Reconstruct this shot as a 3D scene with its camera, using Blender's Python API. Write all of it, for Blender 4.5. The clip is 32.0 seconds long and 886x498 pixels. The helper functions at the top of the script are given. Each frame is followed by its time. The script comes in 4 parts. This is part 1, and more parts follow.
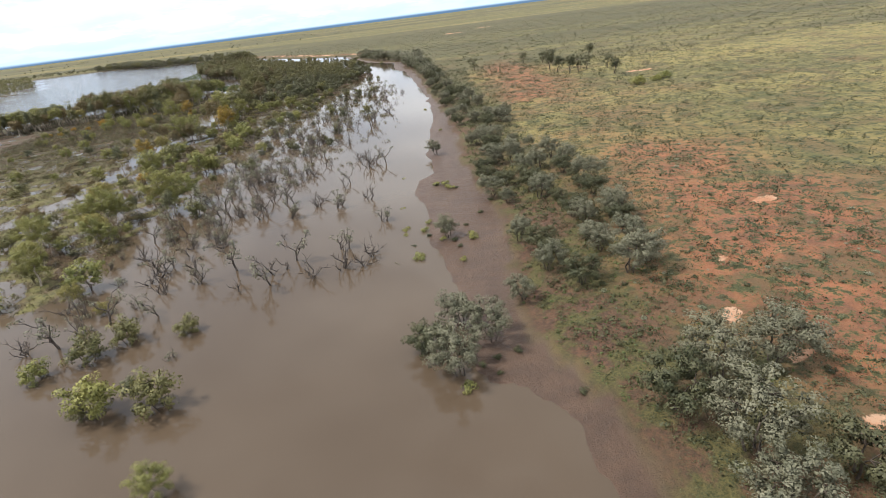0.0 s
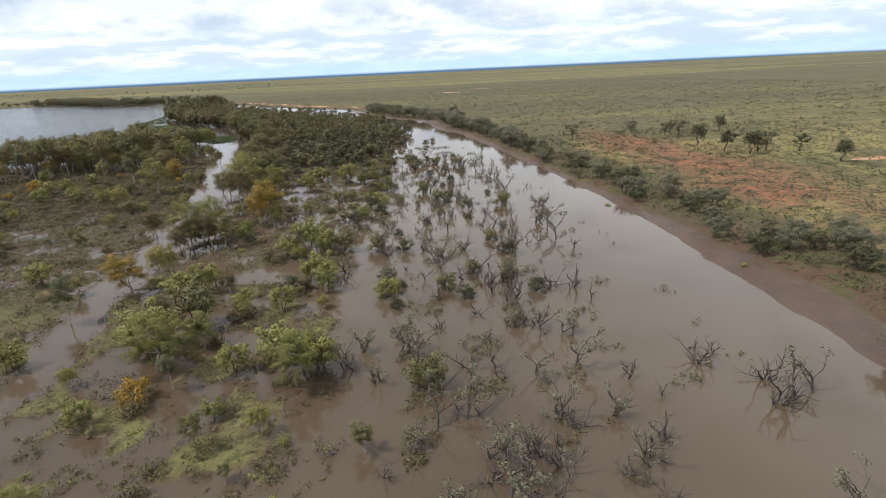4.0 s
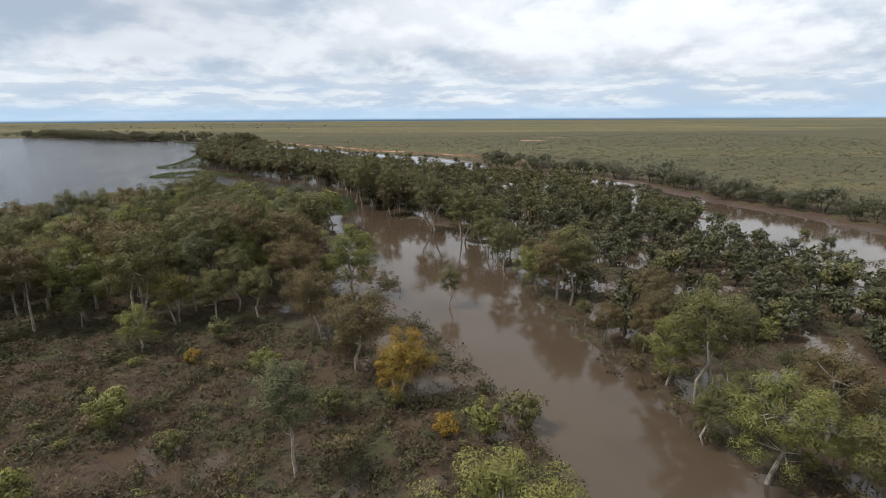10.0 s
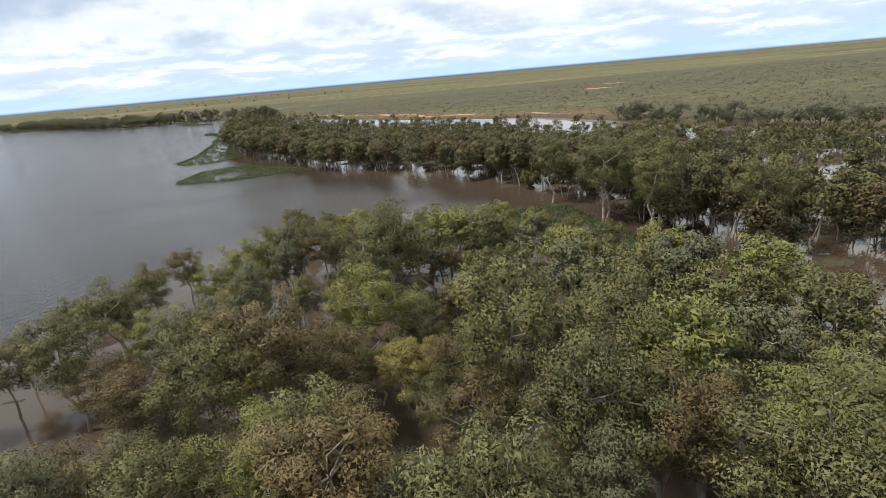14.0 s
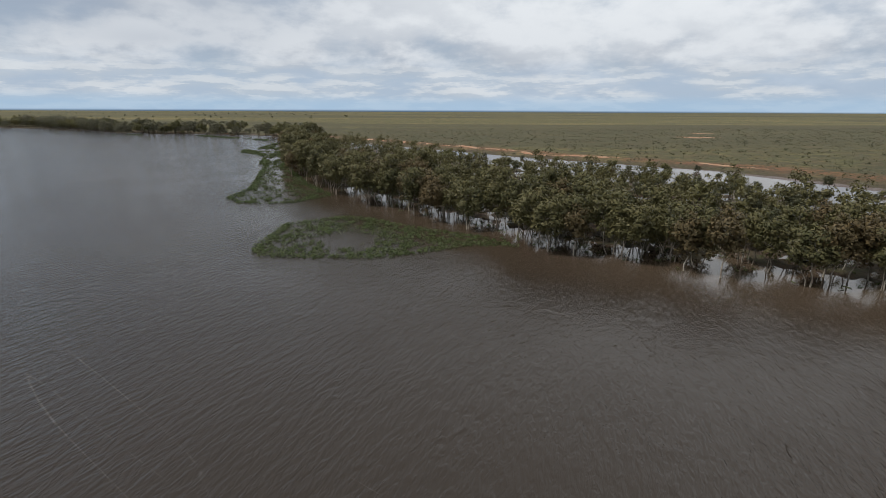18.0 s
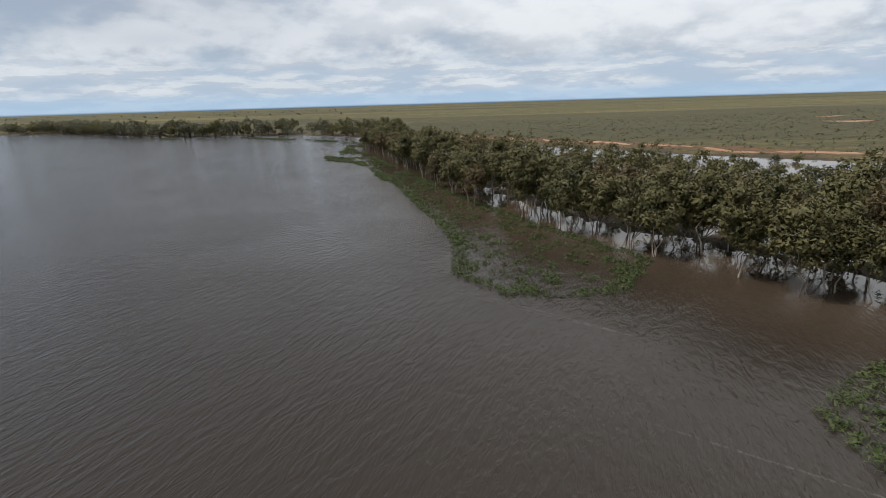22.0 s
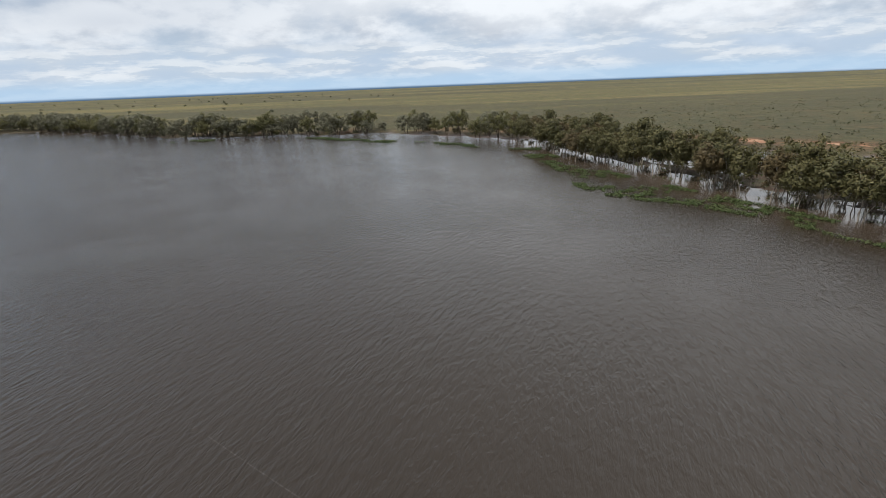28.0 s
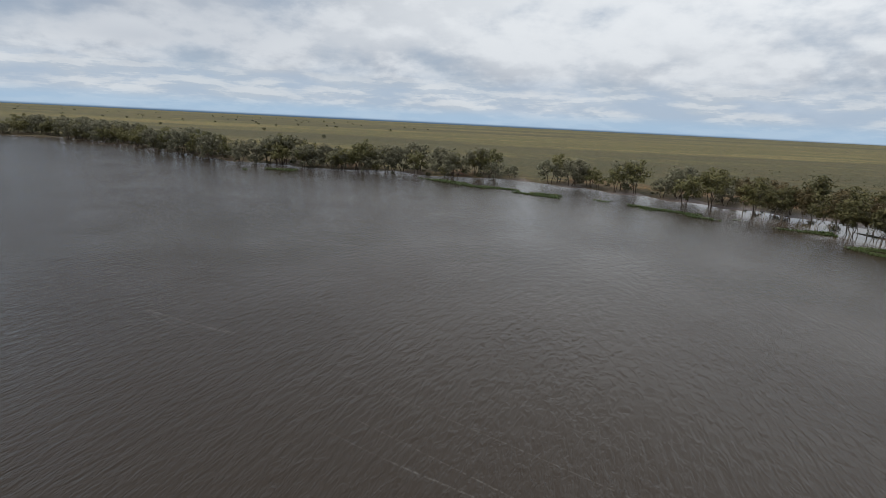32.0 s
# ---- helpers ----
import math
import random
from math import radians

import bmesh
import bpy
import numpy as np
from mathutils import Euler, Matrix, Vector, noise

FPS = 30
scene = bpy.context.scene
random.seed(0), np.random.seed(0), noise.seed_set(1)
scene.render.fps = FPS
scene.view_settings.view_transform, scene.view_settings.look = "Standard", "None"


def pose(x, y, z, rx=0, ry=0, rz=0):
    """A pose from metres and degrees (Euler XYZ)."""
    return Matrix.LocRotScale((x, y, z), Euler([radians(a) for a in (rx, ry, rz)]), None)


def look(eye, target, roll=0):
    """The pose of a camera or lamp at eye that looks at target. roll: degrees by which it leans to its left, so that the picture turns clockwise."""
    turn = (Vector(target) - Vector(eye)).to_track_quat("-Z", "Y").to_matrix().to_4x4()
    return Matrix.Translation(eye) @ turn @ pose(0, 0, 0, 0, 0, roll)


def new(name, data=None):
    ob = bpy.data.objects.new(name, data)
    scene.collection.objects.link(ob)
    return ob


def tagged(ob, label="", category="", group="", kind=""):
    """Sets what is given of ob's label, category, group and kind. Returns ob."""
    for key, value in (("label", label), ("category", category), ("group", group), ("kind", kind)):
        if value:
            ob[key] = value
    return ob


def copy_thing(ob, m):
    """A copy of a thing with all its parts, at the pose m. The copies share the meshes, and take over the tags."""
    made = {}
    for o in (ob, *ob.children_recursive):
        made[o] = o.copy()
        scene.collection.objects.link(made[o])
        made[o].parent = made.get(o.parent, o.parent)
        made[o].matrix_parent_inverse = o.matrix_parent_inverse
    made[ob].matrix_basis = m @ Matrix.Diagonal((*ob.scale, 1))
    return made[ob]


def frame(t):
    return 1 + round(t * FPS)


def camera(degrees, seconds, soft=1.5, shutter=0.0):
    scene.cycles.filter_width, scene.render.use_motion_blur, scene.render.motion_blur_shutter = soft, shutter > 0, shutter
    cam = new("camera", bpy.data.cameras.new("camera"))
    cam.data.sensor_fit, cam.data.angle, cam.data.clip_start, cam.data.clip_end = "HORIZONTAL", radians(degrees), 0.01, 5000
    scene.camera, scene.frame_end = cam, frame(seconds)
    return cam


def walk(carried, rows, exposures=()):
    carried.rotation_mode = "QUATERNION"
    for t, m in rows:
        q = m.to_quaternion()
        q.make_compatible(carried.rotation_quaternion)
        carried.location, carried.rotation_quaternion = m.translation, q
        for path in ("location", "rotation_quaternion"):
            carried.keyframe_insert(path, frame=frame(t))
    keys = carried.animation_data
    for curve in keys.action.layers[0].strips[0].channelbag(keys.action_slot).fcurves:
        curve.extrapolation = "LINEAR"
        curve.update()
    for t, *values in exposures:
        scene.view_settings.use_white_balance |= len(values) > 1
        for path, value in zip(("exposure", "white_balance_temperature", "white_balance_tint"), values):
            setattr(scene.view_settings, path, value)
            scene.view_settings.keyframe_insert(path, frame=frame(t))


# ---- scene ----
# A flooded creek, a brown lake and red gum woodland on a saltbush plain, seen from a light aircraft.

# ---- camera ----
cam = camera(83.7, 32.0, soft=0.5)
PATH = [
    (0, pose(0.00, -0.00, 41.99, 64.06, 6.55, -2.90)),
    (0.5, pose(-8.87, 13.39, 41.56, 65.61, 5.57, -3.24)),
    (1, pose(-17.26, 26.72, 41.07, 67.13, 4.21, -3.31)),
    (1.5, pose(-25.41, 40.63, 40.51, 68.24, 3.05, -3.75)),
    (2, pose(-33.76, 54.59, 40.06, 69.26, 2.05, -4.81)),
    (2.5, pose(-41.95, 68.47, 39.74, 69.88, 0.84, -6.47)),
    (3, pose(-50.03, 82.35, 39.67, 69.74, 1.37, -7.55)),
    (3.5, pose(-57.80, 96.16, 39.69, 69.82, 1.91, -7.60)),
    (5.5, pose(-88.16, 147.40, 37.62, 70.54, 3.80, -8.94)),
    (6, pose(-95.75, 161.31, 37.11, 71.70, 2.67, -8.91)),
    (6.5, pose(-103.23, 175.27, 36.63, 72.64, 2.07, -8.45)),
    (7, pose(-110.64, 189.67, 36.16, 72.94, 2.73, -8.45)),
    (7.5, pose(-118.13, 204.01, 35.87, 72.53, 3.99, -9.03)),
    (8, pose(-125.35, 218.55, 35.34, 73.22, 3.76, -8.87)),
    (8.5, pose(-132.60, 233.04, 34.60, 73.73, 3.18, -8.29)),
    (9, pose(-139.53, 247.46, 33.99, 73.07, 3.44, -8.00)),
    (9.5, pose(-146.72, 261.76, 33.27, 73.53, 2.54, -7.88)),
    (10, pose(-153.84, 276.00, 32.85, 75.06, 0.29, -8.14)),
    (10.5, pose(-160.46, 289.96, 32.55, 75.02, -0.31, -8.87)),
    (11, pose(-167.19, 301.53, 32.93, 74.73, -0.32, -9.17)),
    (11.5, pose(-174.38, 313.71, 32.92, 73.51, 1.18, -9.37)),
    (12, pose(-181.50, 326.00, 32.71, 72.13, 3.01, -9.74)),
    (12.5, pose(-188.58, 338.95, 32.73, 71.08, 4.14, -10.49)),
    (13, pose(-195.69, 352.07, 32.59, 70.67, 4.31, -10.72)),
    (13.5, pose(-202.06, 366.25, 32.19, 70.58, 4.26, -10.41)),
    (14, pose(-207.88, 380.34, 31.62, 70.47, 4.76, -9.46)),
    (14.5, pose(-214.54, 393.49, 31.52, 69.70, 5.90, -8.74)),
    (15, pose(-220.96, 406.25, 31.34, 70.45, 4.85, -7.96)),
    (15.5, pose(-227.10, 418.98, 31.25, 72.62, 1.90, -7.49)),
    (17.5, pose(-253.35, 475.84, 27.62, 75.50, -2.05, -8.17)),
    (18, pose(-259.65, 487.58, 27.08, 74.18, -0.27, -8.89)),
    (18.5, pose(-266.14, 499.26, 26.70, 74.54, -0.74, -8.69)),
    (19, pose(-272.73, 510.90, 26.35, 76.22, -2.35, -7.99)),
    (19.5, pose(-279.35, 522.12, 26.07, 75.59, -1.56, -7.54)),
    (20, pose(-286.10, 533.67, 25.76, 73.68, -0.07, -7.07)),
    (20.5, pose(-292.83, 545.26, 25.43, 73.47, 0.62, -6.91)),
    (21, pose(-299.57, 556.78, 25.21, 73.46, 1.48, -7.01)),
    (21.5, pose(-306.46, 567.74, 25.37, 73.78, 1.11, -7.36)),
    (22, pose(-313.41, 578.88, 25.40, 73.36, 1.58, -7.80)),
    (22.5, pose(-320.29, 590.55, 25.23, 72.81, 1.65, -8.02)),
    (23, pose(-327.28, 601.87, 25.15, 71.94, 2.99, -8.39)),
    (23.5, pose(-334.20, 613.10, 25.27, 71.09, 4.50, -8.32)),
    (24, pose(-341.42, 623.39, 25.69, 70.36, 5.24, -7.99)),
    (24.5, pose(-348.94, 633.41, 26.52, 69.84, 5.66, -8.16)),
    (25, pose(-357.07, 643.58, 27.35, 70.61, 4.68, -8.70)),
    (25.5, pose(-364.86, 654.30, 28.02, 71.05, 3.74, -9.53)),
    (26, pose(-372.57, 664.87, 27.89, 71.82, 2.94, -10.54)),
    (26.5, pose(-380.44, 674.98, 28.50, 71.59, 3.14, -11.16)),
    (28.5, pose(-411.40, 713.60, 30.10, 71.49, 1.50, -11.21)),
    (29, pose(-418.90, 723.80, 29.43, 72.28, 1.18, -11.13)),
    (29.5, pose(-426.50, 734.40, 29.13, 72.34, 2.13, -11.07)),
    (30, pose(-434.54, 745.66, 27.90, 71.76, 2.74, -10.94)),
    (30.5, pose(-441.21, 758.09, 27.09, 72.96, 0.34, -10.52)),
    (31, pose(-447.98, 770.20, 26.95, 74.35, -2.03, -10.47)),
    (31.5, pose(-454.48, 782.66, 27.18, 75.16, -2.71, -10.45)),
    (32, pose(-460.40, 795.74, 27.62, 75.47, -2.78, -10.13)),
]
EXPOSURES = [(0, 0.85, 6150, 9), (1.5, 0.78, 6150, 9), (3, 0.58, 6150, 9), (6, 0.29, 6150, 9), (8, 0.14, 6150, 9), (10, 0.1, 6150, 9), (12, 0.2, 6150, 9), (13, 0.32, 6150, 9), (15.5, 0.52, 6150, 9), (17.5, -0.2, 6150, 9), (19, -0.27, 6150, 9), (21, -0.25, 6150, 9), (23, -0.02, 6150, 9), (26, 0.12, 6150, 9), (29, -0.02, 6150, 9), (31, -0.06, 6150, 9), (32, -0.28, 6150, 9)]
walk(cam, PATH, EXPOSURES)

# ---- world, sun ----
SUN_EL, SUN_AZ = 56.0, -88.0  # elevation, and degrees to the right of +y


def make_world():
    w = bpy.data.worlds.new("sky")
    scene.world = w
    w.use_nodes = True
    nt = w.node_tree
    nt.nodes.clear()
    N, L = nt.nodes.new, nt.links.new

    def math_node(op, a, b=None, clamp=False):
        n = N("ShaderNodeMath")
        n.operation, n.use_clamp = op, clamp
        for i, v in enumerate((a, b)):
            if v is None:
                continue
            if isinstance(v, (int, float)):
                n.inputs[i].default_value = v
            else:
                L(v, n.inputs[i])
        return n.outputs[0]

    def mix(fac, a, b):
        n = N("ShaderNodeMix")
        n.data_type = "RGBA"
        for i, v in ((0, fac), (6, a), (7, b)):
            if isinstance(v, (int, float)):
                n.inputs[i].default_value = v
            elif isinstance(v, tuple):
                n.inputs[i].default_value = (*v, 1)
            else:
                L(v, n.inputs[i])
        return n.outputs[2]

    def ramp(v, lo, hi):
        n = N("ShaderNodeMapRange")
        n.interpolation_type = "SMOOTHSTEP"
        L(v, n.inputs[0])
        n.inputs[1].default_value, n.inputs[2].default_value = lo, hi
        return n.outputs[0]

    sky = N("ShaderNodeTexSky")
    sky.sky_type, sky.sun_disc = "NISHITA", False
    sky.sun_elevation, sky.sun_rotation = radians(SUN_EL), radians(SUN_AZ)
    sky.air_density, sky.dust_density, sky.ozone_density = 1.0, 0.6, 1.5
    clear = N("ShaderNodeVectorMath")
    clear.operation = "SCALE"
    L(sky.outputs[0], clear.inputs[0])
    clear.inputs["Scale"].default_value = 0.085

    co = N("ShaderNodeTexCoord")
    xyz = N("ShaderNodeSeparateXYZ")
    L(co.outputs["Generated"], xyz.inputs[0])
    x, y, z = xyz.outputs

    def noise_tex(vec, scale, detail, rough, dist=0.0):
        n = N("ShaderNodeTexNoise")
        n.inputs["Scale"].default_value, n.inputs["Detail"].default_value = scale, detail
        n.inputs["Roughness"].default_value, n.inputs["Distortion"].default_value = rough, dist
        L(vec, n.inputs["Vector"])
        return n.outputs[0]

    def lifted(lift, flat):
        n = N("ShaderNodeCombineXYZ")
        L(x, n.inputs[0]), L(y, n.inputs[1])
        L(math_node("MULTIPLY", math_node("ADD", z, lift), flat), n.inputs[2])
        return n.outputs[0]

    def toward(azimuth):
        a = radians(azimuth)
        return math_node("ADD", math_node("MULTIPLY", x, math.sin(a)), math_node("MULTIPLY", y, math.cos(a)))

    # heaped clouds: bright where the cloud thins out upwards, grey below
    n1, n2 = noise_tex(lifted(0.0, 2.1), 4.4, 10, 0.55), noise_tex(lifted(0.022, 2.1), 4.4, 10, 0.55)
    # one taller cloud head to the north-west
    head = math_node("MULTIPLY", ramp(toward(-17.0), 0.980, 0.9975), math_node("MULTIPLY", ramp(z, 0.09, 0.115), ramp(z, 0.205, 0.15)))
    n1 = math_node("ADD", n1, math_node("MULTIPLY", head, 0.14))
    lit = ramp(math_node("SUBTRACT", n1, n2), -0.075, 0.085)
    lit = math_node("MAXIMUM", lit, math_node("MULTIPLY", head, ramp(z, 0.10, 0.16)))
    broad = noise_tex(lifted(0.0, 2.6), 1.9, 6, 0.55)
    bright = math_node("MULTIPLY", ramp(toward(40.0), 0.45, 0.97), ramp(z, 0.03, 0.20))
    dull = math_node("MULTIPLY", ramp(toward(-48.0), 0.55, 0.93), ramp(z, 0.04, 0.18))
    base = mix(ramp(broad, 0.34, 0.64), (0.47, 0.50, 0.56), (0.72, 0.75, 0.79))
    body = mix(lit, base, (0.93, 0.94, 0.95))
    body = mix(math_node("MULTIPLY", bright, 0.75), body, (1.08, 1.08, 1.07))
    # extra bright sky to the east, mostly out of view, added to brighten the water
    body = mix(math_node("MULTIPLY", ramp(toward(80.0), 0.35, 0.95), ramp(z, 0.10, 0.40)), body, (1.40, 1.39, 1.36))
    cover = math_node("ADD", math_node("MULTIPLY", n1, 0.7), math_node("MULTIPLY", broad, 0.3))
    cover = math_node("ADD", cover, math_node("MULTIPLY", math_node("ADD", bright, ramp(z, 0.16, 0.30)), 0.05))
    mask = ramp(cover, 0.38, 0.56)
    gap = mix(0.2, (0.50, 0.59, 0.71), clear.outputs[0])
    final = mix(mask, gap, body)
    final = mix(math_node("MULTIPLY", dull, 0.62), final, mix(ramp(n1, 0.40, 0.60), (0.46, 0.51, 0.59), (0.60, 0.63, 0.68)))
    final = mix(math_node("MULTIPLY", head, ramp(n1, 0.46, 0.62)), final, mix(ramp(z, 0.09, 0.16), (0.66, 0.69, 0.74), (0.95, 0.96, 0.97)))
    # small flat-based clouds in ranks low over the plain
    rank = noise_tex(lifted(0.0, 5.0), 8.0, 8, 0.6)
    rank_up = noise_tex(lifted(0.008, 5.0), 8.0, 8, 0.6)
    puff = mix(ramp(math_node("SUBTRACT", rank, rank_up), -0.05, 0.05), (0.68, 0.74, 0.80), (0.90, 0.92, 0.93))
    lowcol = mix(ramp(rank, 0.36, 0.60), (0.58, 0.68, 0.80), puff)
    final = mix(math_node("MULTIPLY", ramp(z, 0.10, 0.05), 0.8), final, lowcol)
    final = mix(math_node("MULTIPLY", ramp(z, 0.030, 0.006), 0.75), final, (0.50, 0.68, 0.86))
    final = mix(ramp(z, -0.001, -0.006), final, (0.10, 0.17, 0.27))
    bg = N("ShaderNodeBackground")
    L(final, bg.inputs[0])
    bg.inputs[1].default_value = 0.92
    out = N("ShaderNodeOutputWorld")
    L(bg.outputs[0], out.inputs[0])


make_world()
lamp = bpy.data.lights.new("sun", "SUN")
lamp.energy, lamp.angle, lamp.color = 3.0, radians(8), (1.0, 0.95, 0.86)
sun = new("sun", lamp)
sv = Vector((math.sin(radians(SUN_AZ)) * math.cos(radians(SUN_EL)), math.cos(radians(SUN_AZ)) * math.cos(radians(SUN_EL)), math.sin(radians(SUN_EL))))
sun.matrix_world = look(sv * 200, (0, 0, 0))


# ---- materials ----
class Nodes:
    """A short hand for node materials."""

    def __init__(self, name):
        self.m = bpy.data.materials.new(name)
        self.m.use_nodes = True
        self.t = self.m.node_tree
        self.t.nodes.clear()
        self.out = self.t.nodes.new("ShaderNodeOutputMaterial")

    def put(self, sock, v):
        if isinstance(v, (int, float)):
            sock.default_value = v
        elif isinstance(v, tuple):
            sock.default_value = (*v, 1) if len(v) == 3 and sock.type == "RGBA" else v
        else:
            self.t.links.new(v, sock)

    def node(self, kind, **kw):
        return self.t.nodes.new(kind)

    def pos(self):
        return self.node("ShaderNodeNewGeometry").outputs["Position"]

    def obj_random(self):
        return self.node("ShaderNodeObjectInfo").outputs["Random"]

    def island(self):
        return self.node("ShaderNodeNewGeometry").outputs["Random Per Island"]

    def attr(self, name):
        n = self.node("ShaderNodeAttribute")
        n.attribute_name = name
        return n

    def noise(self, vec, scale, detail=4, rough=0.55, dist=0.0):
        n = self.node("ShaderNodeTexNoise")
        for k, v in (("Vector", vec), ("Scale", scale), ("Detail", detail), ("Roughness", rough), ("Distortion", dist)):
            self.put(n.inputs[k], v)
        return n.outputs[0]

    def stretch(self, vec, scale, turn=0.0):
        r, n = self.node("ShaderNodeMapping"), self.node("ShaderNodeMapping")
        self.put(r.inputs["Vector"], vec)
        r.inputs["Rotation"].default_value = (0, 0, radians(turn))
        self.put(n.inputs["Vector"], r.outputs[0])
        n.inputs["Scale"].default_value = scale
        return n.outputs[0]

    def step(self, v, lo, hi, a=0.0, b=1.0):
        n = self.node("ShaderNodeMapRange")
        n.interpolation_type = "SMOOTHSTEP"
        for i, k in enumerate((v, lo, hi, a, b)):
            self.put(n.inputs[i], k)
        return n.outputs[0]

    def mul(self, a, b, op="MULTIPLY"):
        n = self.node("ShaderNodeMath")
        n.operation = op
        self.put(n.inputs[0], a), self.put(n.inputs[1], b)
        return n.outputs[0]

    def mix(self, f, a, b):
        n = self.node("ShaderNodeMix")
        n.data_type = "RGBA"
        self.put(n.inputs[0], f), self.put(n.inputs[6], a), self.put(n.inputs[7], b)
        return n.outputs[2]

    def bump(self, h, strength, dist):
        n = self.node("ShaderNodeBump")
        self.put(n.inputs["Strength"], strength), self.put(n.inputs["Distance"], dist), self.put(n.inputs["Height"], h)
        return n.outputs[0]

    def surface(self, color, rough=0.9, spec=0.2, normal=None, ior=None):
        n = self.node("ShaderNodeBsdfPrincipled")
        self.put(n.inputs["Base Color"], color), self.put(n.inputs["Roughness"], rough)
        self.put(n.inputs["Specular IOR Level"], spec)
        if normal is not None:
            self.put(n.inputs["Normal"], normal)
        if ior:
            n.inputs["IOR"].default_value = ior
        return n.outputs[0]

    def done(self, shader):
        self.t.links.new(shader, self.out.inputs[0])
        return self.m


def ground_material():
    n = Nodes("flood_plain_soil")
    p = n.pos()
    soil = n.attr("soil")  # red soil, lush green, wet mud
    sep = n.node("ShaderNodeSeparateColor")
    n.put(sep.inputs[0], soil.outputs["Color"])
    red, lush, mud = sep.outputs
    pan = soil.outputs["Alpha"]
    sx = n.node("ShaderNodeSeparateXYZ")
    n.put(sx.inputs[0], p)
    sepx, sepy = sx.outputs[0], sx.outputs[1]
    n1, n2, n3 = n.noise(p, 0.035, 5, 0.6, 0.4), n.noise(p, 0.22, 6, 0.65), n.noise(p, 1.3, 6, 0.75)
    wide = n.noise(n.stretch(p, (0.0022, 0.009, 1.0), 12), 1.0, 5, 0.6, 0.5)
    # dark belts painted into the grass colour in place of cloud shadows
    shade_belt = n.noise(n.stretch(p, (0.0006, 0.0034, 1.0), 6), 1.0, 6, 0.6, 0.4)
    dots = n.noise(p, 0.55, 5, 0.7)
    grass = n.mix(n.step(n2, 0.38, 0.62), (0.162, 0.130, 0.047), (0.092, 0.086, 0.029))
    grass = n.mix(n.mul(n.step(wide, 0.48, 0.60), 0.85), grass, (0.220, 0.174, 0.060))
    grass = n.mix(n.mul(n.step(n.noise(p, 0.06, 4, 0.6), 0.5, 0.62), 0.55), grass, (0.097, 0.062, 0.032))
    grass = n.mix(n.mul(n.step(dots, 0.51, 0.60), 0.85), grass, (0.026, 0.033, 0.013))
    grass = n.mix(n.mul(n.step(n3, 0.52, 0.66), 0.6), grass, (0.145, 0.113, 0.055))
    grass = n.mix(n.mul(n.step(n.noise(p, 0.13, 5, 0.7), 0.50, 0.62), 0.6), grass, (0.046, 0.051, 0.019))
    grass = n.mix(n.mul(n.step(shade_belt, 0.45, 0.56), 0.75), grass, n.mix(n.step(n2, 0.4, 0.6), (0.069, 0.058, 0.029), (0.044, 0.046, 0.021)))
    earth = n.mix(n.step(n2, 0.35, 0.65), (0.240, 0.096, 0.045), (0.132, 0.060, 0.034))
    earth = n.mix(n.mul(n.step(n3, 0.50, 0.68), 0.6), earth, (0.245, 0.120, 0.064))
    earth = n.mix(n.mul(n.step(n.noise(p, 0.09, 5, 0.6), 0.52, 0.62), 0.7), earth, (0.085, 0.062, 0.030))
    bare = n.mul(red, n.step(n.mul(n1, n.mul(red, 0.16), "ADD"), 0.40, 0.56))
    bare = n.mul(bare, n.step(dots, 0.58, 0.50))
    color = n.mix(bare, grass, earth)
    marsh = n.mix(n.step(n2, 0.42, 0.58), (0.069, 0.064, 0.029), (0.074, 0.051, 0.032))
    marsh = n.mix(n.mul(n.step(n.noise(p, 0.08, 5, 0.65), 0.48, 0.58), 0.75), marsh, (0.070, 0.037, 0.026))
    marsh = n.mix(n.mul(n.step(dots, 0.48, 0.58), 0.8), marsh, (0.027, 0.023, 0.013))
    marsh = n.mix(n.mul(n.step(n3, 0.50, 0.64), 0.6), marsh, (0.100, 0.086, 0.043))
    # paler marsh colour for y below 150, fading out by 240
    pale_marsh = n.mix(n.step(n2, 0.40, 0.60), (0.140, 0.128, 0.044), (0.112, 0.090, 0.044))
    pale_marsh = n.mix(n.mul(n.step(dots, 0.50, 0.60), 0.8), pale_marsh, (0.050, 0.050, 0.020))
    pale_marsh = n.mix(n.mul(n.step(n3, 0.50, 0.64), 0.6), pale_marsh, (0.190, 0.170, 0.070))
    marsh = n.mix(n.step(sepy, 240.0, 150.0), marsh, pale_marsh)
    crumb = n.noise(p, 3.2, 5, 0.75)
    verge = n.mix(n.step(n3, 0.42, 0.58), (0.118, 0.060, 0.036), (0.066, 0.037, 0.025))
    verge = n.mix(n.mul(n.step(crumb, 0.50, 0.62), 0.8), verge, (0.040, 0.034, 0.018))
    verge = n.mix(n.mul(n.step(n.noise(p, 0.16, 5, 0.65), 0.46, 0.58), 0.85), verge, n.mix(n.step(crumb, 0.42, 0.58), (0.038, 0.046, 0.015), (0.105, 0.092, 0.031)))
    color = n.mix(lush, color, n.mix(n.step(sepx, -70.0, -60.0), marsh, verge))
    wet = n.mix(n.step(n2, 0.35, 0.65), (0.062, 0.036, 0.023), (0.085, 0.049, 0.030))
    color = n.mix(mud, color, wet)
    pale = n.mix(n.step(n2, 0.4, 0.6), (0.34, 0.165, 0.090), (0.42, 0.26, 0.165))
    color = n.mix(n.step(n.mul(n.mul(pan, 0.8), n.mul(n.mul(n2, n3, "ADD"), 0.5), "ADD"), 0.80, 0.88), color, pale)
    rough = n.step(mud, 0.3, 1.0, 0.95, 0.45)
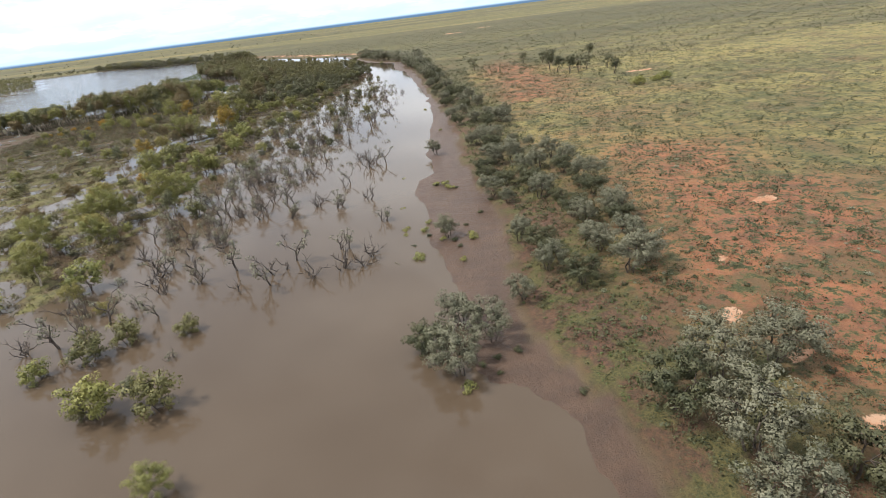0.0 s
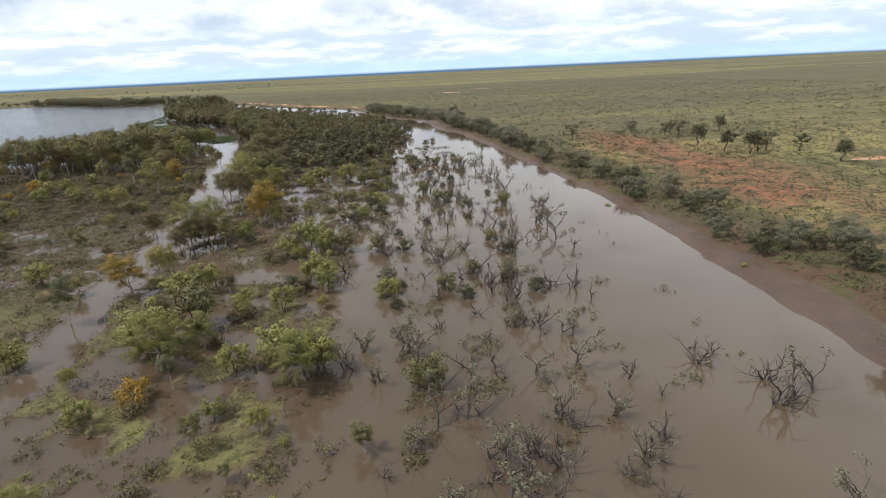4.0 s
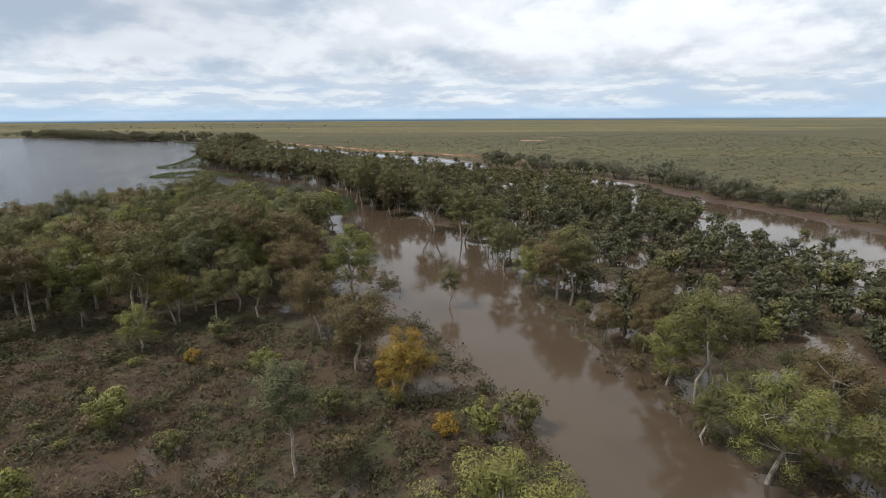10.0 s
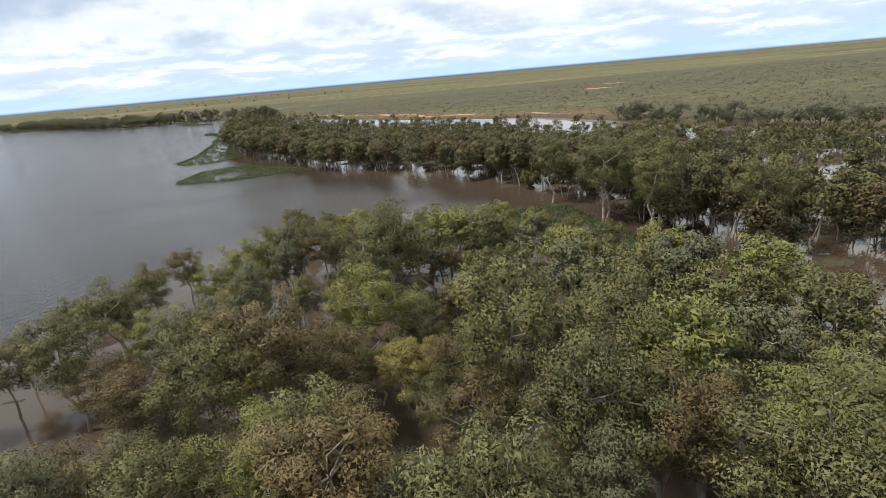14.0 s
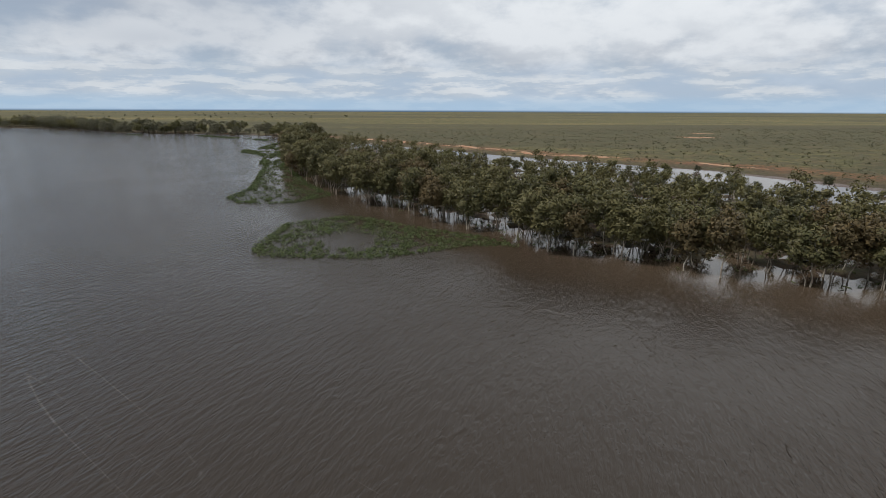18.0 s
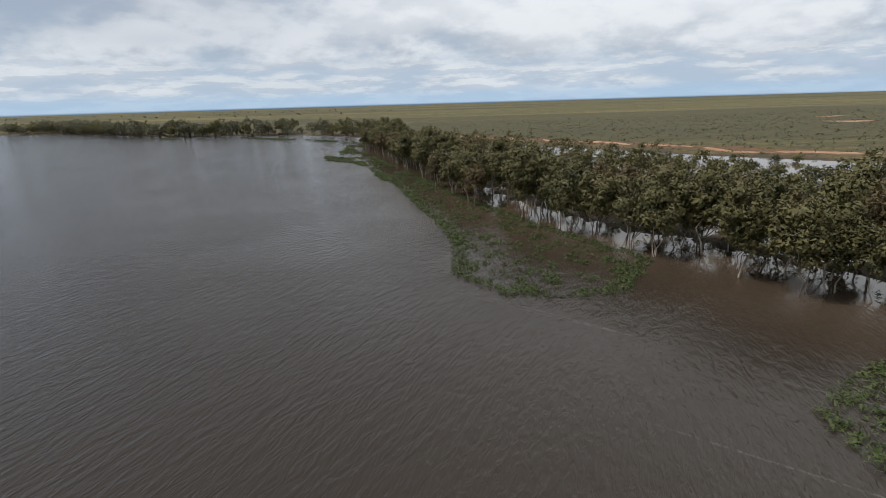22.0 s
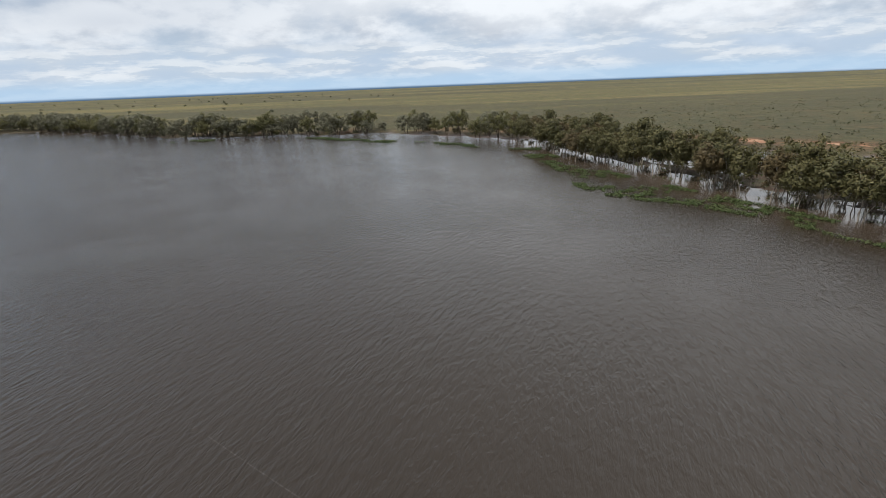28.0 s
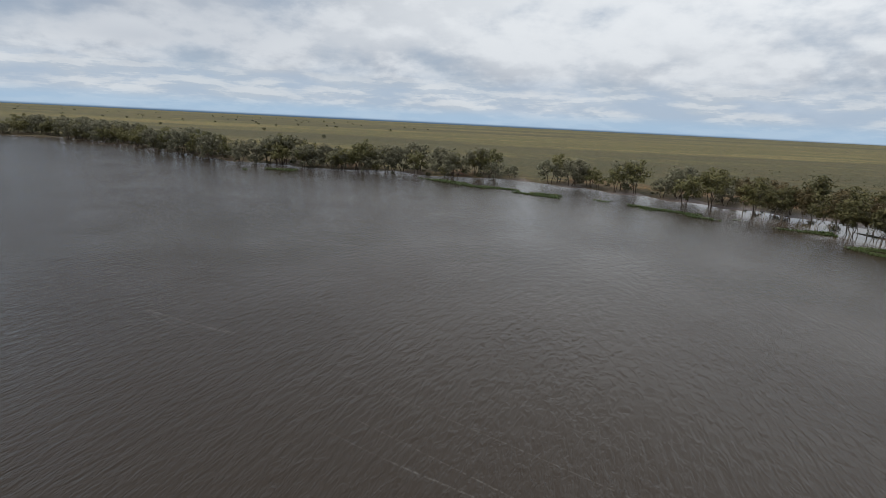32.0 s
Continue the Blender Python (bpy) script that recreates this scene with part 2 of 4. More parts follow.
    return n.done(n.surface(color, rough, 0.3, n.bump(n.mul(n.mul(n3, n2, "ADD"), dots, "ADD"), 1.0, 0.35)))


def water_material():
    n = Nodes("muddy_water")
    p = n.pos()
    wave = n.attr("wave").outputs["Fac"]
    tint = n.noise(p, 0.012, 4, 0.55, 0.3)
    color = n.mix(n.step(tint, 0.35, 0.65), (0.066, 0.046, 0.030), (0.084, 0.060, 0.040))
    color = n.mix(n.mul(wave, 0.8), color, (0.022, 0.017, 0.013))
    r1 = n.noise(n.stretch(p, (0.42, 1.25, 1), -58), 1.0, 3, 0.55, 0.5)
    r2 = n.noise(n.stretch(p, (1.1, 3.4, 1), -66), 1.0, 3, 0.6, 0.4)
    r3 = n.noise(p, 0.05, 3, 0.5)
    h = n.mul(n.mul(r1, 0.7), n.mul(r2, 0.3), "ADD")
    amp = n.mul(n.mul(wave, 0.9), n.step(r3, 0.25, 0.7, 0.6, 1.1))
    amp = n.mul(amp, 0.035, "ADD")
    norm = n.bump(h, amp, 0.45)
    # thin broken lines of foam drawn out by the wind
    f1 = n.noise(n.stretch(p, (0.003, 0.05, 1), 45), 1.0, 3, 0.5, 0.3)
    line = n.mul(n.step(f1, 0.4965, 0.4990), n.step(f1, 0.5015, 0.4990))
    fleck = n.mul(n.step(n.noise(p, 1.8, 4, 0.8), 0.44, 0.58), n.step(n.noise(p, 0.03, 3), 0.40, 0.58))
    foam = n.mul(n.mul(line, fleck), n.step(wave, 0.6, 1.0))
    color = n.mix(n.mul(foam, 0.15), color, (0.36, 0.35, 0.33))
    rough = n.mul(n.mul(wave, 0.07), 0.05, "ADD")
    return n.done(n.surface(color, rough, 0.5, norm, 1.33))


def leaf_material(name, a, b, c, trans=0.15):
    """a, b: the range from plant to plant; c: a paler tone at random, brightened for sunlit tops; clumps and single
    sprays differ.
    """
    n = Nodes(name)
    r, i, p = n.obj_random(), n.island(), n.pos()
    color = n.mix(n.step(r, 0.0, 1.0), a, b)
    color = n.mix(n.mul(n.step(n.noise(p, 0.75, 2), 0.44, 0.62), 0.55), color, c)
    color = n.mix(n.mul(n.step(i, 0.55, 1.0), 0.4), color, c)
    color = n.mix(n.mul(n.step(i, 0.40, 0.0), 0.5), color, tuple(0.45 * v for v in a))
    d = n.surface(color, 0.55, 0.25)
    t = n.node("ShaderNodeBsdfTranslucent")
    n.put(t.inputs[0], color)
    s = n.node("ShaderNodeMixShader")
    n.put(s.inputs[0], trans)
    n.put(s.inputs[1], d), n.put(s.inputs[2], t.outputs[0])
    return n.done(s.outputs[0])


def bark_material(name, pale, dark):
    n = Nodes(name)
    p = n.pos()
    streak = n.noise(n.stretch(p, (2.2, 2.2, 0.5)), 1.0, 5, 0.65)
    color = n.mix(n.step(streak, 0.38, 0.62), dark, pale)
    return n.done(n.surface(color, 0.85, 0.2, n.bump(n.noise(p, 9.0, 4), 0.4, 0.03)))


M_GROUND, M_WATER = ground_material(), water_material()
LEAF = {
    # olive and rust dimmed to put the island's cloud shade into the leaves
    "shaded_olive": leaf_material("shaded_olive_leaves", (0.078, 0.077, 0.030), (0.108, 0.098, 0.037), (0.165, 0.138, 0.054)),
    "shaded_rust": leaf_material("shaded_brown_leaves", (0.088, 0.072, 0.032), (0.112, 0.082, 0.036), (0.165, 0.112, 0.048)),
    "olive": leaf_material("olive_leaves", (0.096, 0.096, 0.037), (0.138, 0.128, 0.046), (0.208, 0.180, 0.066)),
    "green": leaf_material("fresh_green_leaves", (0.141, 0.151, 0.042), (0.189, 0.180, 0.049), (0.282, 0.255, 0.075)),
    "yellow": leaf_material("yellow_leaves", (0.218, 0.166, 0.028), (0.285, 0.176, 0.028), (0.380, 0.199, 0.032)),
    "straw": leaf_material("straw_green_leaves", (0.185, 0.165, 0.048), (0.233, 0.194, 0.056), (0.308, 0.246, 0.074)),
    "rust": leaf_material("rusty_leaves", (0.113, 0.094, 0.042), (0.147, 0.109, 0.047), (0.210, 0.143, 0.059)),
    "dark": leaf_material("dark_leaves", (0.062, 0.066, 0.032), (0.088, 0.086, 0.042), (0.124, 0.115, 0.056), 0.18),
    "grey": leaf_material("grey_green_leaves", (0.125, 0.123, 0.077), (0.151, 0.143, 0.090), (0.220, 0.202, 0.132), 0.18),
    "mist": leaf_material("blue_green_leaves", (0.102, 0.107, 0.053), (0.126, 0.128, 0.062), (0.184, 0.174, 0.088)),
    "reed": leaf_material("reed_blades", (0.053, 0.087, 0.023), (0.074, 0.101, 0.028), (0.114, 0.123, 0.046), 0.22),
    "marsh": leaf_material("marsh_grass_blades", (0.090, 0.083, 0.035), (0.112, 0.094, 0.040), (0.140, 0.120, 0.056), 0.22),
    "brown": leaf_material("brown_scrub_leaves", (0.096, 0.064, 0.040), (0.112, 0.074, 0.045), (0.132, 0.104, 0.056), 0.2),
    "salt": leaf_material("saltbush_leaves", (0.050, 0.054, 0.024), (0.068, 0.070, 0.032), (0.112, 0.108, 0.048), 0.12),
    "silver": leaf_material("silver_leaves", (0.180, 0.194, 0.122), (0.211, 0.221, 0.149), (0.297, 0.297, 0.198), 0.1),
}
BARK = bark_material("pale_gum_bark", (0.42, 0.37, 0.30), (0.20, 0.16, 0.125))
BARK_DARK = bark_material("rough_dark_bark", (0.115, 0.088, 0.068), (0.052, 0.042, 0.034))
BARK_DEAD = bark_material("weathered_dead_wood", (0.130, 0.105, 0.088), (0.060, 0.048, 0.042))

# ---- the plan: shores and banks in metres ----
rng = np.random.default_rng(7)
# dry edge of the eastern plain: y, x
EAST = np.array([(-402, 40), (-2, 23), (29, 17), (39, 17), (47, 14), (55, 11), (65, 10), (80, 12), (94, 13), (112, 11), (144, 8), (189, 9), (216, 8), (239, 6), (282, 2), (352, -3), (424, -8), (449, -16), (511, -18), (552, -47), (607, -68), (644, -77), (693, -97), (746, -147), (777, -174), (823, -204), (874, -240), (929, -276), (972, -311), (1015, -349), (1042, -379), (1052, -415), (1073, -475), (1088, -519), (1166, -594), (1261, -699), (1285, -900), (1300, -1500), (1320, -6039), (9071, -6039)], float)
# edge of the open floodwater against the mud: y, x
WEDGE = np.array([(-402, 36), (-1, 19), (29, 13), (39, 12), (45, 7), (48, 3), (77, 0), (88, -2), (113, -4), (120, -7), (131, -5), (137, -1), (163, -2), (201, 0), (225, 2), (271, 0), (299, -2), (355, -7), (424, -15), (449, -24), (512, -27), (552, -54), (607, -75), (693, -101), (823, -207), (1042, -383), (1088, -524), (1166, -600), (1261, -705), (1285, -906), (1300, -1506), (1320, -6049), (9071, -6049)], float)
FLOOD_W = [(-92, -399), (-83, 1), (-79, 61), (-77, 81), (-74, 99), (-75, 126), (-71, 147), (-74, 178), (-73, 215), (-69, 241), (-63, 269), (-57, 340), (-54, 386)]
WEST = FLOOD_W + [(-116, 419), (-164, 466), (-167, 481), (-175, 488), (-213, 491), (-226, 486), (-239, 473), (-245, 460), (-253, 446), (-259, 426), (-272, 410), (-295, 393), (-337, 382), (-420, 392), (-480, 500), (-560, 690), (-625, 860), (-720, 1010), (-850, 1180), (-930, 1300), (-2520, 1300), (-2496, -408)]
ISLE_W = [(-320, 966), (-319, 915), (-321, 885), (-312, 830), (-305, 781), (-298, 735), (-290, 693), (-279, 666), (-268, 646), (-255, 622), (-242, 601), (-228, 577), (-209, 562), (-188, 545), (-173, 514), (-163, 498), (-160, 476), (-154, 449), (-143, 431), (-116, 411)]
ISLE = ISLE_W + [(-54, 386), (-40, 437), (-47, 502), (-73, 568), (-99, 612), (-126, 655), (-148, 677), (-169, 699), (-185, 743), (-201, 787), (-229, 842), (-267, 896), (-294, 950)]
CREEK = [(-149, 61, 1.5), (-136, 112, 2.2), (-119, 157, 2.2), (-118, 178, 2.2), (-121, 201, 2.6), (-121, 220, 4.5), (-121, 241, 4.5), (-123, 257, 4.5), (-125, 288, 7.8), (-127, 303, 9.2), (-129, 315, 7.4), (-133, 338, 8.3), (-137, 358, 10.1), (-138, 379, 11.0), (-146, 406, 15.6), (-152, 430, 12.0), (-163, 454, 5.5), (-161, 484, 5.5)]


def waves(x, y, size, seed):
    """Smooth random relief about -1..1 with bumps of that size."""
    r = np.random.default_rng(seed)
    out = 0 * x
    for k in range(9):
        a, f, ph = r.uniform(0, 6.283), r.uniform(0.6, 1.7) * 6.283 / size, r.uniform(0, 6.283)
        out = out + np.sin((x * math.cos(a) + y * math.sin(a)) * f + ph + 1.3 * np.sin((y * math.cos(a) - x * math.sin(a)) * f * 0.7 + ph * 2))
    return out / 4.5


def inside(x, y, poly):
    """Signed distance to a polygon, positive inside."""
    d, hit = np.full(x.shape, 1e9), np.zeros(x.shape, bool)
    for (ax, ay), (bx, by) in zip(poly, poly[1:] + poly[:1]):
        ex, ey = bx - ax, by - ay
        t = np.clip(((x - ax) * ex + (y - ay) * ey) / (ex * ex + ey * ey), 0, 1)
        d = np.minimum(d, np.hypot(x - ax - t * ex, y - ay - t * ey))
        if ay != by:
            hit ^= ((ay > y) != (by > y)) & (x < (y - ay) * ex / ey + ax)
    return np.where(hit, d, -d)


def creek_depth(x, y):
    """Positive inside the creek: metres from its bank."""
    best = np.full(x.shape, -1e9)
    for (ax, ay, aw), (bx, by, bw) in zip(CREEK, CREEK[1:]):
        ex, ey = bx - ax, by - ay
        t = np.clip(((x - ax) * ex + (y - ay) * ey) / (ex * ex + ey * ey), 0, 1)
        best = np.maximum(best, aw + (bw - aw) * t - np.hypot(x - ax - t * ex, y - ay - t * ey))
    return best


def relief(x, y):
    """Height of the ground, and how far east of the dry edge, inside the marsh and inside the creek a point lies."""
    x, y = np.asarray(x, float), np.asarray(y, float)
    wob = waves(x, y, 9, 3) * 0.9 + waves(x, y, 26, 4) * 1.6
    east = (x - np.interp(y, EAST[:, 0], EAST[:, 1])) * 0.88 + wob * 0.6
    edge = (x - np.interp(y, WEDGE[:, 0], WEDGE[:, 1])) * 0.9 + wob * 0.5
    west, isle, creek = inside(x, y, WEST), inside(x, y, ISLE), creek_depth(x, y)
    marsh = np.maximum(west, isle) + wob * 1.2
    rough = 0.30 * waves(x, y, 16, 11) + 0.14 * waves(x, y, 5.5, 12)
    level = np.where((isle > west) & (y > 330), -0.16, 0.03)
    level = np.where((x > -112) & (y > 60) & (y < 340) & (west > 0), -0.05, level)
    level = np.where((x < -124) & (y < 330), 0.12, level)
    level = np.where((y > 372) & (west > isle), np.where(x < -350, 0.35, -0.04), level)
    level = np.where((x < -165) & (y > 325) & (west > 6), np.where(y < 395, 0.22, np.where(west < 24, -0.4, 0.0)), level)
    level = np.where((isle > west) & (y > 520), np.where(isle > 13, 0.06, -0.4), level)
    z = -1.1 + np.clip((marsh + 5) / 7, 0, 1) * (1.1 + level) + rough * np.clip((marsh + 2) / 4, 0, 1)
    z = np.where(creek + wob * 0.7 > -2, np.minimum(z, -0.9 + np.clip((-creek - wob * 0.7 + 0.6) / 2.2, 0, 1) * 1.2), z)
    bank = np.where(edge < 0, np.maximum(-1.1, edge * 0.10), 0)
    flat = np.clip(edge * 0.03, 0, 0.09) + 0.02 + 0.02 * waves(x, y, 7, 15)
    plain = 0.16 + np.clip(east * 0.045, 0, 1.3) + 0.10 * waves(x, y, 30, 16) * np.clip(east / 20, 0, 1)
    dry = np.where(east > 0, np.maximum(plain, 0.10), np.where(edge > 0, flat, bank))
    z = np.where(edge > -8, np.maximum(z, dry), z)
    return z, east, marsh, creek, edge


def ground_z(x, y):
    return float(relief(np.array([x]), np.array([y]))[0][0])


def mesh_from(name, verts, faces, material, smooth=False, normals=None):
    """faces: an array of quads or triangles. normals: one for each corner point, zero where the surface gives its own."""
    me = bpy.data.meshes.new(name)
    verts, faces = np.asarray(verts, np.float32), np.asarray(faces, np.int32)
    k = faces.shape[1]
    me.vertices.add(len(verts)), me.loops.add(faces.size), me.polygons.add(len(faces))
    me.vertices.foreach_set("co", verts.ravel())
    me.loops.foreach_set("vertex_index", faces.ravel())
    me.polygons.foreach_set("loop_start", np.arange(0, faces.size, k, dtype=np.int32))
    me.update(calc_edges=True)
    me.materials.append(material)
    if smooth or normals is not None:
        me.polygons.foreach_set("use_smooth", np.ones(len(faces), bool))
    if normals is not None:
        me.normals_split_custom_set_from_vertices(np.asarray(normals, np.float32))
    return me


def spread(lo, hi, step, far_lo, far_hi, n):
    """Even steps from lo to hi, and n growing steps out to each far end."""
    mid = np.arange(lo, hi + 0.1, step)
    g = np.linspace(0, 1, n + 1)[1:] ** 2.6
    return np.concatenate([lo - g[::-1] * (lo - far_lo), mid, hi + g * (far_hi - hi)])


def sheet(xs, ys):
    X, Y = np.meshgrid(xs, ys)
    nx, ny = len(xs), len(ys)
    i = (np.arange(ny - 1)[:, None] * nx + np.arange(nx - 1)).ravel()
    return X.ravel(), Y.ravel(), np.stack([i, i + 1, i + nx + 1, i + nx], 1)


def build_ground():
    X, Y, F = sheet(spread(-345, 130, 2.3, -4900, 4900, 70), spread(10, 800, 2.9, -900, 4900, 90))
    Z, east, marsh, creek, edge = relief(X, Y)
    me = mesh_from("ground", np.stack([X, Y, Z], 1), F, M_GROUND, True)
    col = me.color_attributes.new("soil", "FLOAT_COLOR", "POINT")
    patch = waves(X, Y, 42, 21) * 0.5 + waves(X, Y, 17, 22) * 0.35
    strip = np.exp(-(((east - 42) / 34) ** 2)) * np.exp(-np.maximum(Y - 230, 0) / 160)
    near = np.exp(-(((X - 60) / 22) ** 2 + ((Y - 95) / 45) ** 2)) * 0.9 + 0.7 * np.exp(-(((X - 48) / 22) ** 2 + ((Y - 50) / 34) ** 2)) * 1.3 + 0.9 * np.exp(-(((X - 44) / 9) ** 2 + ((Y - 232) / 22) ** 2)) + 1.1 * np.exp(-(((X - 55) / 14) ** 2 + ((Y - 350) / 30) ** 2)) + 1.1 * np.exp(-(((X - 56) / 17) ** 2 + ((Y - 290) / 62) ** 2))
    track = np.exp(-(((east - 22) / 10) ** 2)) * np.clip((Y - 590) / 60, 0, 1) * 0.9
    red = np.clip(strip * 0.25 + near * 0.9 + track + patch * 0.3, 0, 1)
    red = np.where(east > 0, red, 0)
    inner = np.where((X < -165) & (Y > 290) & (Y < 345), np.clip(0.5 + patch, 0, 1), 0)
    lush = np.clip((marsh + 1) / 3, 0, 1) * np.where(east > -1, 0, 1)
    lush = np.where(east > 0, np.clip(np.exp(-((east / np.where(Y < 130, 20, 16)) ** 2)) * (0.9 + 0.5 * patch), 0, 1), lush)
    mud = np.where(east > 0, np.clip(1 - east / 1.5, 0, 1), np.where(edge > -8, 1.0, np.clip(1 - (marsh + 1) / 3, 0, 1)))
    mud = np.maximum(mud, inner * 0.8)
    mud = np.maximum(mud, np.clip((0.03 - Z) / 0.08, 0, 1) * (east < 0))
    pans = 0 * X
    for px, py, rx, ry in ((62, 938, 22, 9), (-60, 1050, 30, 5), (209, 1115, 40, 6), (121, 1011, 16, 6), (53, 69, 1.8, 0.9), (46, 67, 4.2, 0.9), (42, 63, 3.0, 0.8), (50, 52, 2.6, 1.0), (47, 46, 1.8, 0.9), (40, 45, 1.6, 0.9), (40, 40, 1.3, 0.8), (39, 34, 2.8, 0.9), (37, 53, 1.5, 0.8), (63, 89, 3.6, 0.9), (112, 268, 7, 2.5), (-374, 1044, 14, 6)):
        pans = np.maximum(pans, np.clip(1.5 - np.hypot((X - px) / rx, (Y - py) / ry) + 0.35 * waves(X, Y, 8, 28) + 0.3 * waves(X, Y, 3, 128), 0, 1))
    lane = np.abs(east - 24 - 6 * waves(X, Y, 90, 29))
    pans = np.maximum(pans, np.clip(1.6 - lane / 2.2, 0, 1) * np.clip((Y - 660) / 60, 0, 1) * np.clip((980 - Y) / 60, 0, 1) * np.clip(0.6 + waves(X, Y, 40, 30), 0, 1))
    pans = np.where(east > 0, pans, 0)
    col.data.foreach_set("color", np.stack([red, lush, mud, pans], 1).astype(np.float32).ravel())
    ob = new("ground", me)
    return tagged(ob, "saltbush plain with red soil and wet marshy banks", "ground", kind="structure")


LAKE = ISLE_W[:-2] + [(-153, 460), (-167, 484)] + WEST[14:-2] + [(-760, 1268), (-660, 1230), (-590, 1165), (-495, 1135), (-450, 1110), (-350, 1075)]


def build_water():
    X, Y, F = sheet(spread(-350, 20, 6, -4000, 60, 30), spread(-20, 960, 6, -900, 2300, 30))
    me = mesh_from("water", np.stack([X, Y, 0 * X], 1), F, M_WATER, True)
    a = me.attributes.new("wave", "FLOAT", "POINT")
    lake = np.clip((inside(X, Y, LAKE) + 4) / 22, 0, 1)
    a.data.foreach_set("value", lake.astype(np.float32))
    return tagged(new("water", me), "brown muddy floodwater, rippled on the open lake", "water", kind="structure")


build_ground()
build_water()


# ---- plants ----
def tube(path, radii, sides=6):
    """A tapered limb along a path."""
    path = np.asarray(path, float)
    v, f = [], []
    for k, (p, r) in enumerate(zip(path, radii)):
        d = path[min(k + 1, len(path) - 1)] - path[max(k - 1, 0)]
        d = d / (np.linalg.norm(d) + 1e-9)
        a = np.cross(d, (0.3, 1, 0.1))
        a /= np.linalg.norm(a) + 1e-9
        b = np.cross(d, a)
        ang = np.arange(sides) * 2 * np.pi / sides
        v.append(p + r * (np.cos(ang)[:, None] * a + np.sin(ang)[:, None] * b))
    for k in range(len(path) - 1):
        for s in range(sides):
            t = (s + 1) % sides
            f.append((k * sides + s, k * sides + t, (k + 1) * sides + t, (k + 1) * sides + s))
    return np.concatenate(v), np.array(f)


def join(pieces):
    vs, fs, n = [], [], 0
    for v, f in pieces:
        vs.append(v), fs.append(f + n)
        n += len(v)
    return np.concatenate(vs), np.concatenate(fs)


def limb(r, start, way, length, bend, r0, r1, steps=5, wob=0.12):
    """A curved path that starts along way and bends upwards (or down, bend < 0)."""
    pts, d = [np.array(start, float)], np.array(way, float)
    for k in range(steps):
        d = d + np.array([0, 0, bend / steps]) + r.normal(0, wob, 3)
        d = d / np.linalg.norm(d)
        pts.append(pts[-1] + d * length / steps)
    return pts, np.linspace(r0, r1, steps + 1), d


def leaves(r, centres, radii, count, size, up=0.35, flat=0.8, droop=0.0, shape=0.55, stray=0.38, core=0.5, axis=None, rounding=0.75):
    """Pointed leaf sprays on and within the clumps, one triangle each; they hang by droop. Gives points, faces and normals,
    which follow the clump's round form by the rounding, and the whole crown's form round its axis."""
    centres, radii = np.asarray(centres, float), np.asarray(radii, float)
    n = len(centres) * count
    c, rad = np.repeat(centres, count, 0), np.repeat(radii, count)
    d = r.normal(0, 1, (n, 3))
    d[:, 2] += up
    d /= np.linalg.norm(d, axis=1)[:, None]
    pos = c + d * (rad * r.uniform(core, 1.06, n) ** 0.6)[:, None] * [1, 1, flat]
    nrm = d + r.normal(0, stray, (n, 3)) + [0, 0, 0.3]
    nrm /= np.linalg.norm(nrm, axis=1)[:, None]
    a = np.cross(nrm, r.normal(0, 1, (n, 3)))
    a /= np.linalg.norm(a, axis=1)[:, None]
    a[:, 2] -= droop
    a -= nrm * np.sum(a * nrm, 1)[:, None]
    a /= np.linalg.norm(a, axis=1)[:, None]
    b = np.cross(nrm, a)
    s = (size * r.uniform(0.55, 1.4, n))[:, None]
    w = s * shape * 1.2
    v = np.stack([pos - a * s * 0.7 + b * w, pos - a * s * 0.7 - b * w, pos + a * s], 1).reshape(-1, 3)
    form = d if axis is None else d + 0.7 * (pos - axis) / (np.linalg.norm(pos - axis, axis=1)[:, None] + 1e-6)
    form = form / (np.linalg.norm(form, axis=1)[:, None] + 1e-6)
    soft_n = nrm * (1 - rounding) + form * rounding
    soft_n /= np.linalg.norm(soft_n, axis=1)[:, None] + 1e-6
    return v, np.arange(n * 3).reshape(-1, 3), np.repeat(soft_n, 3, 0)


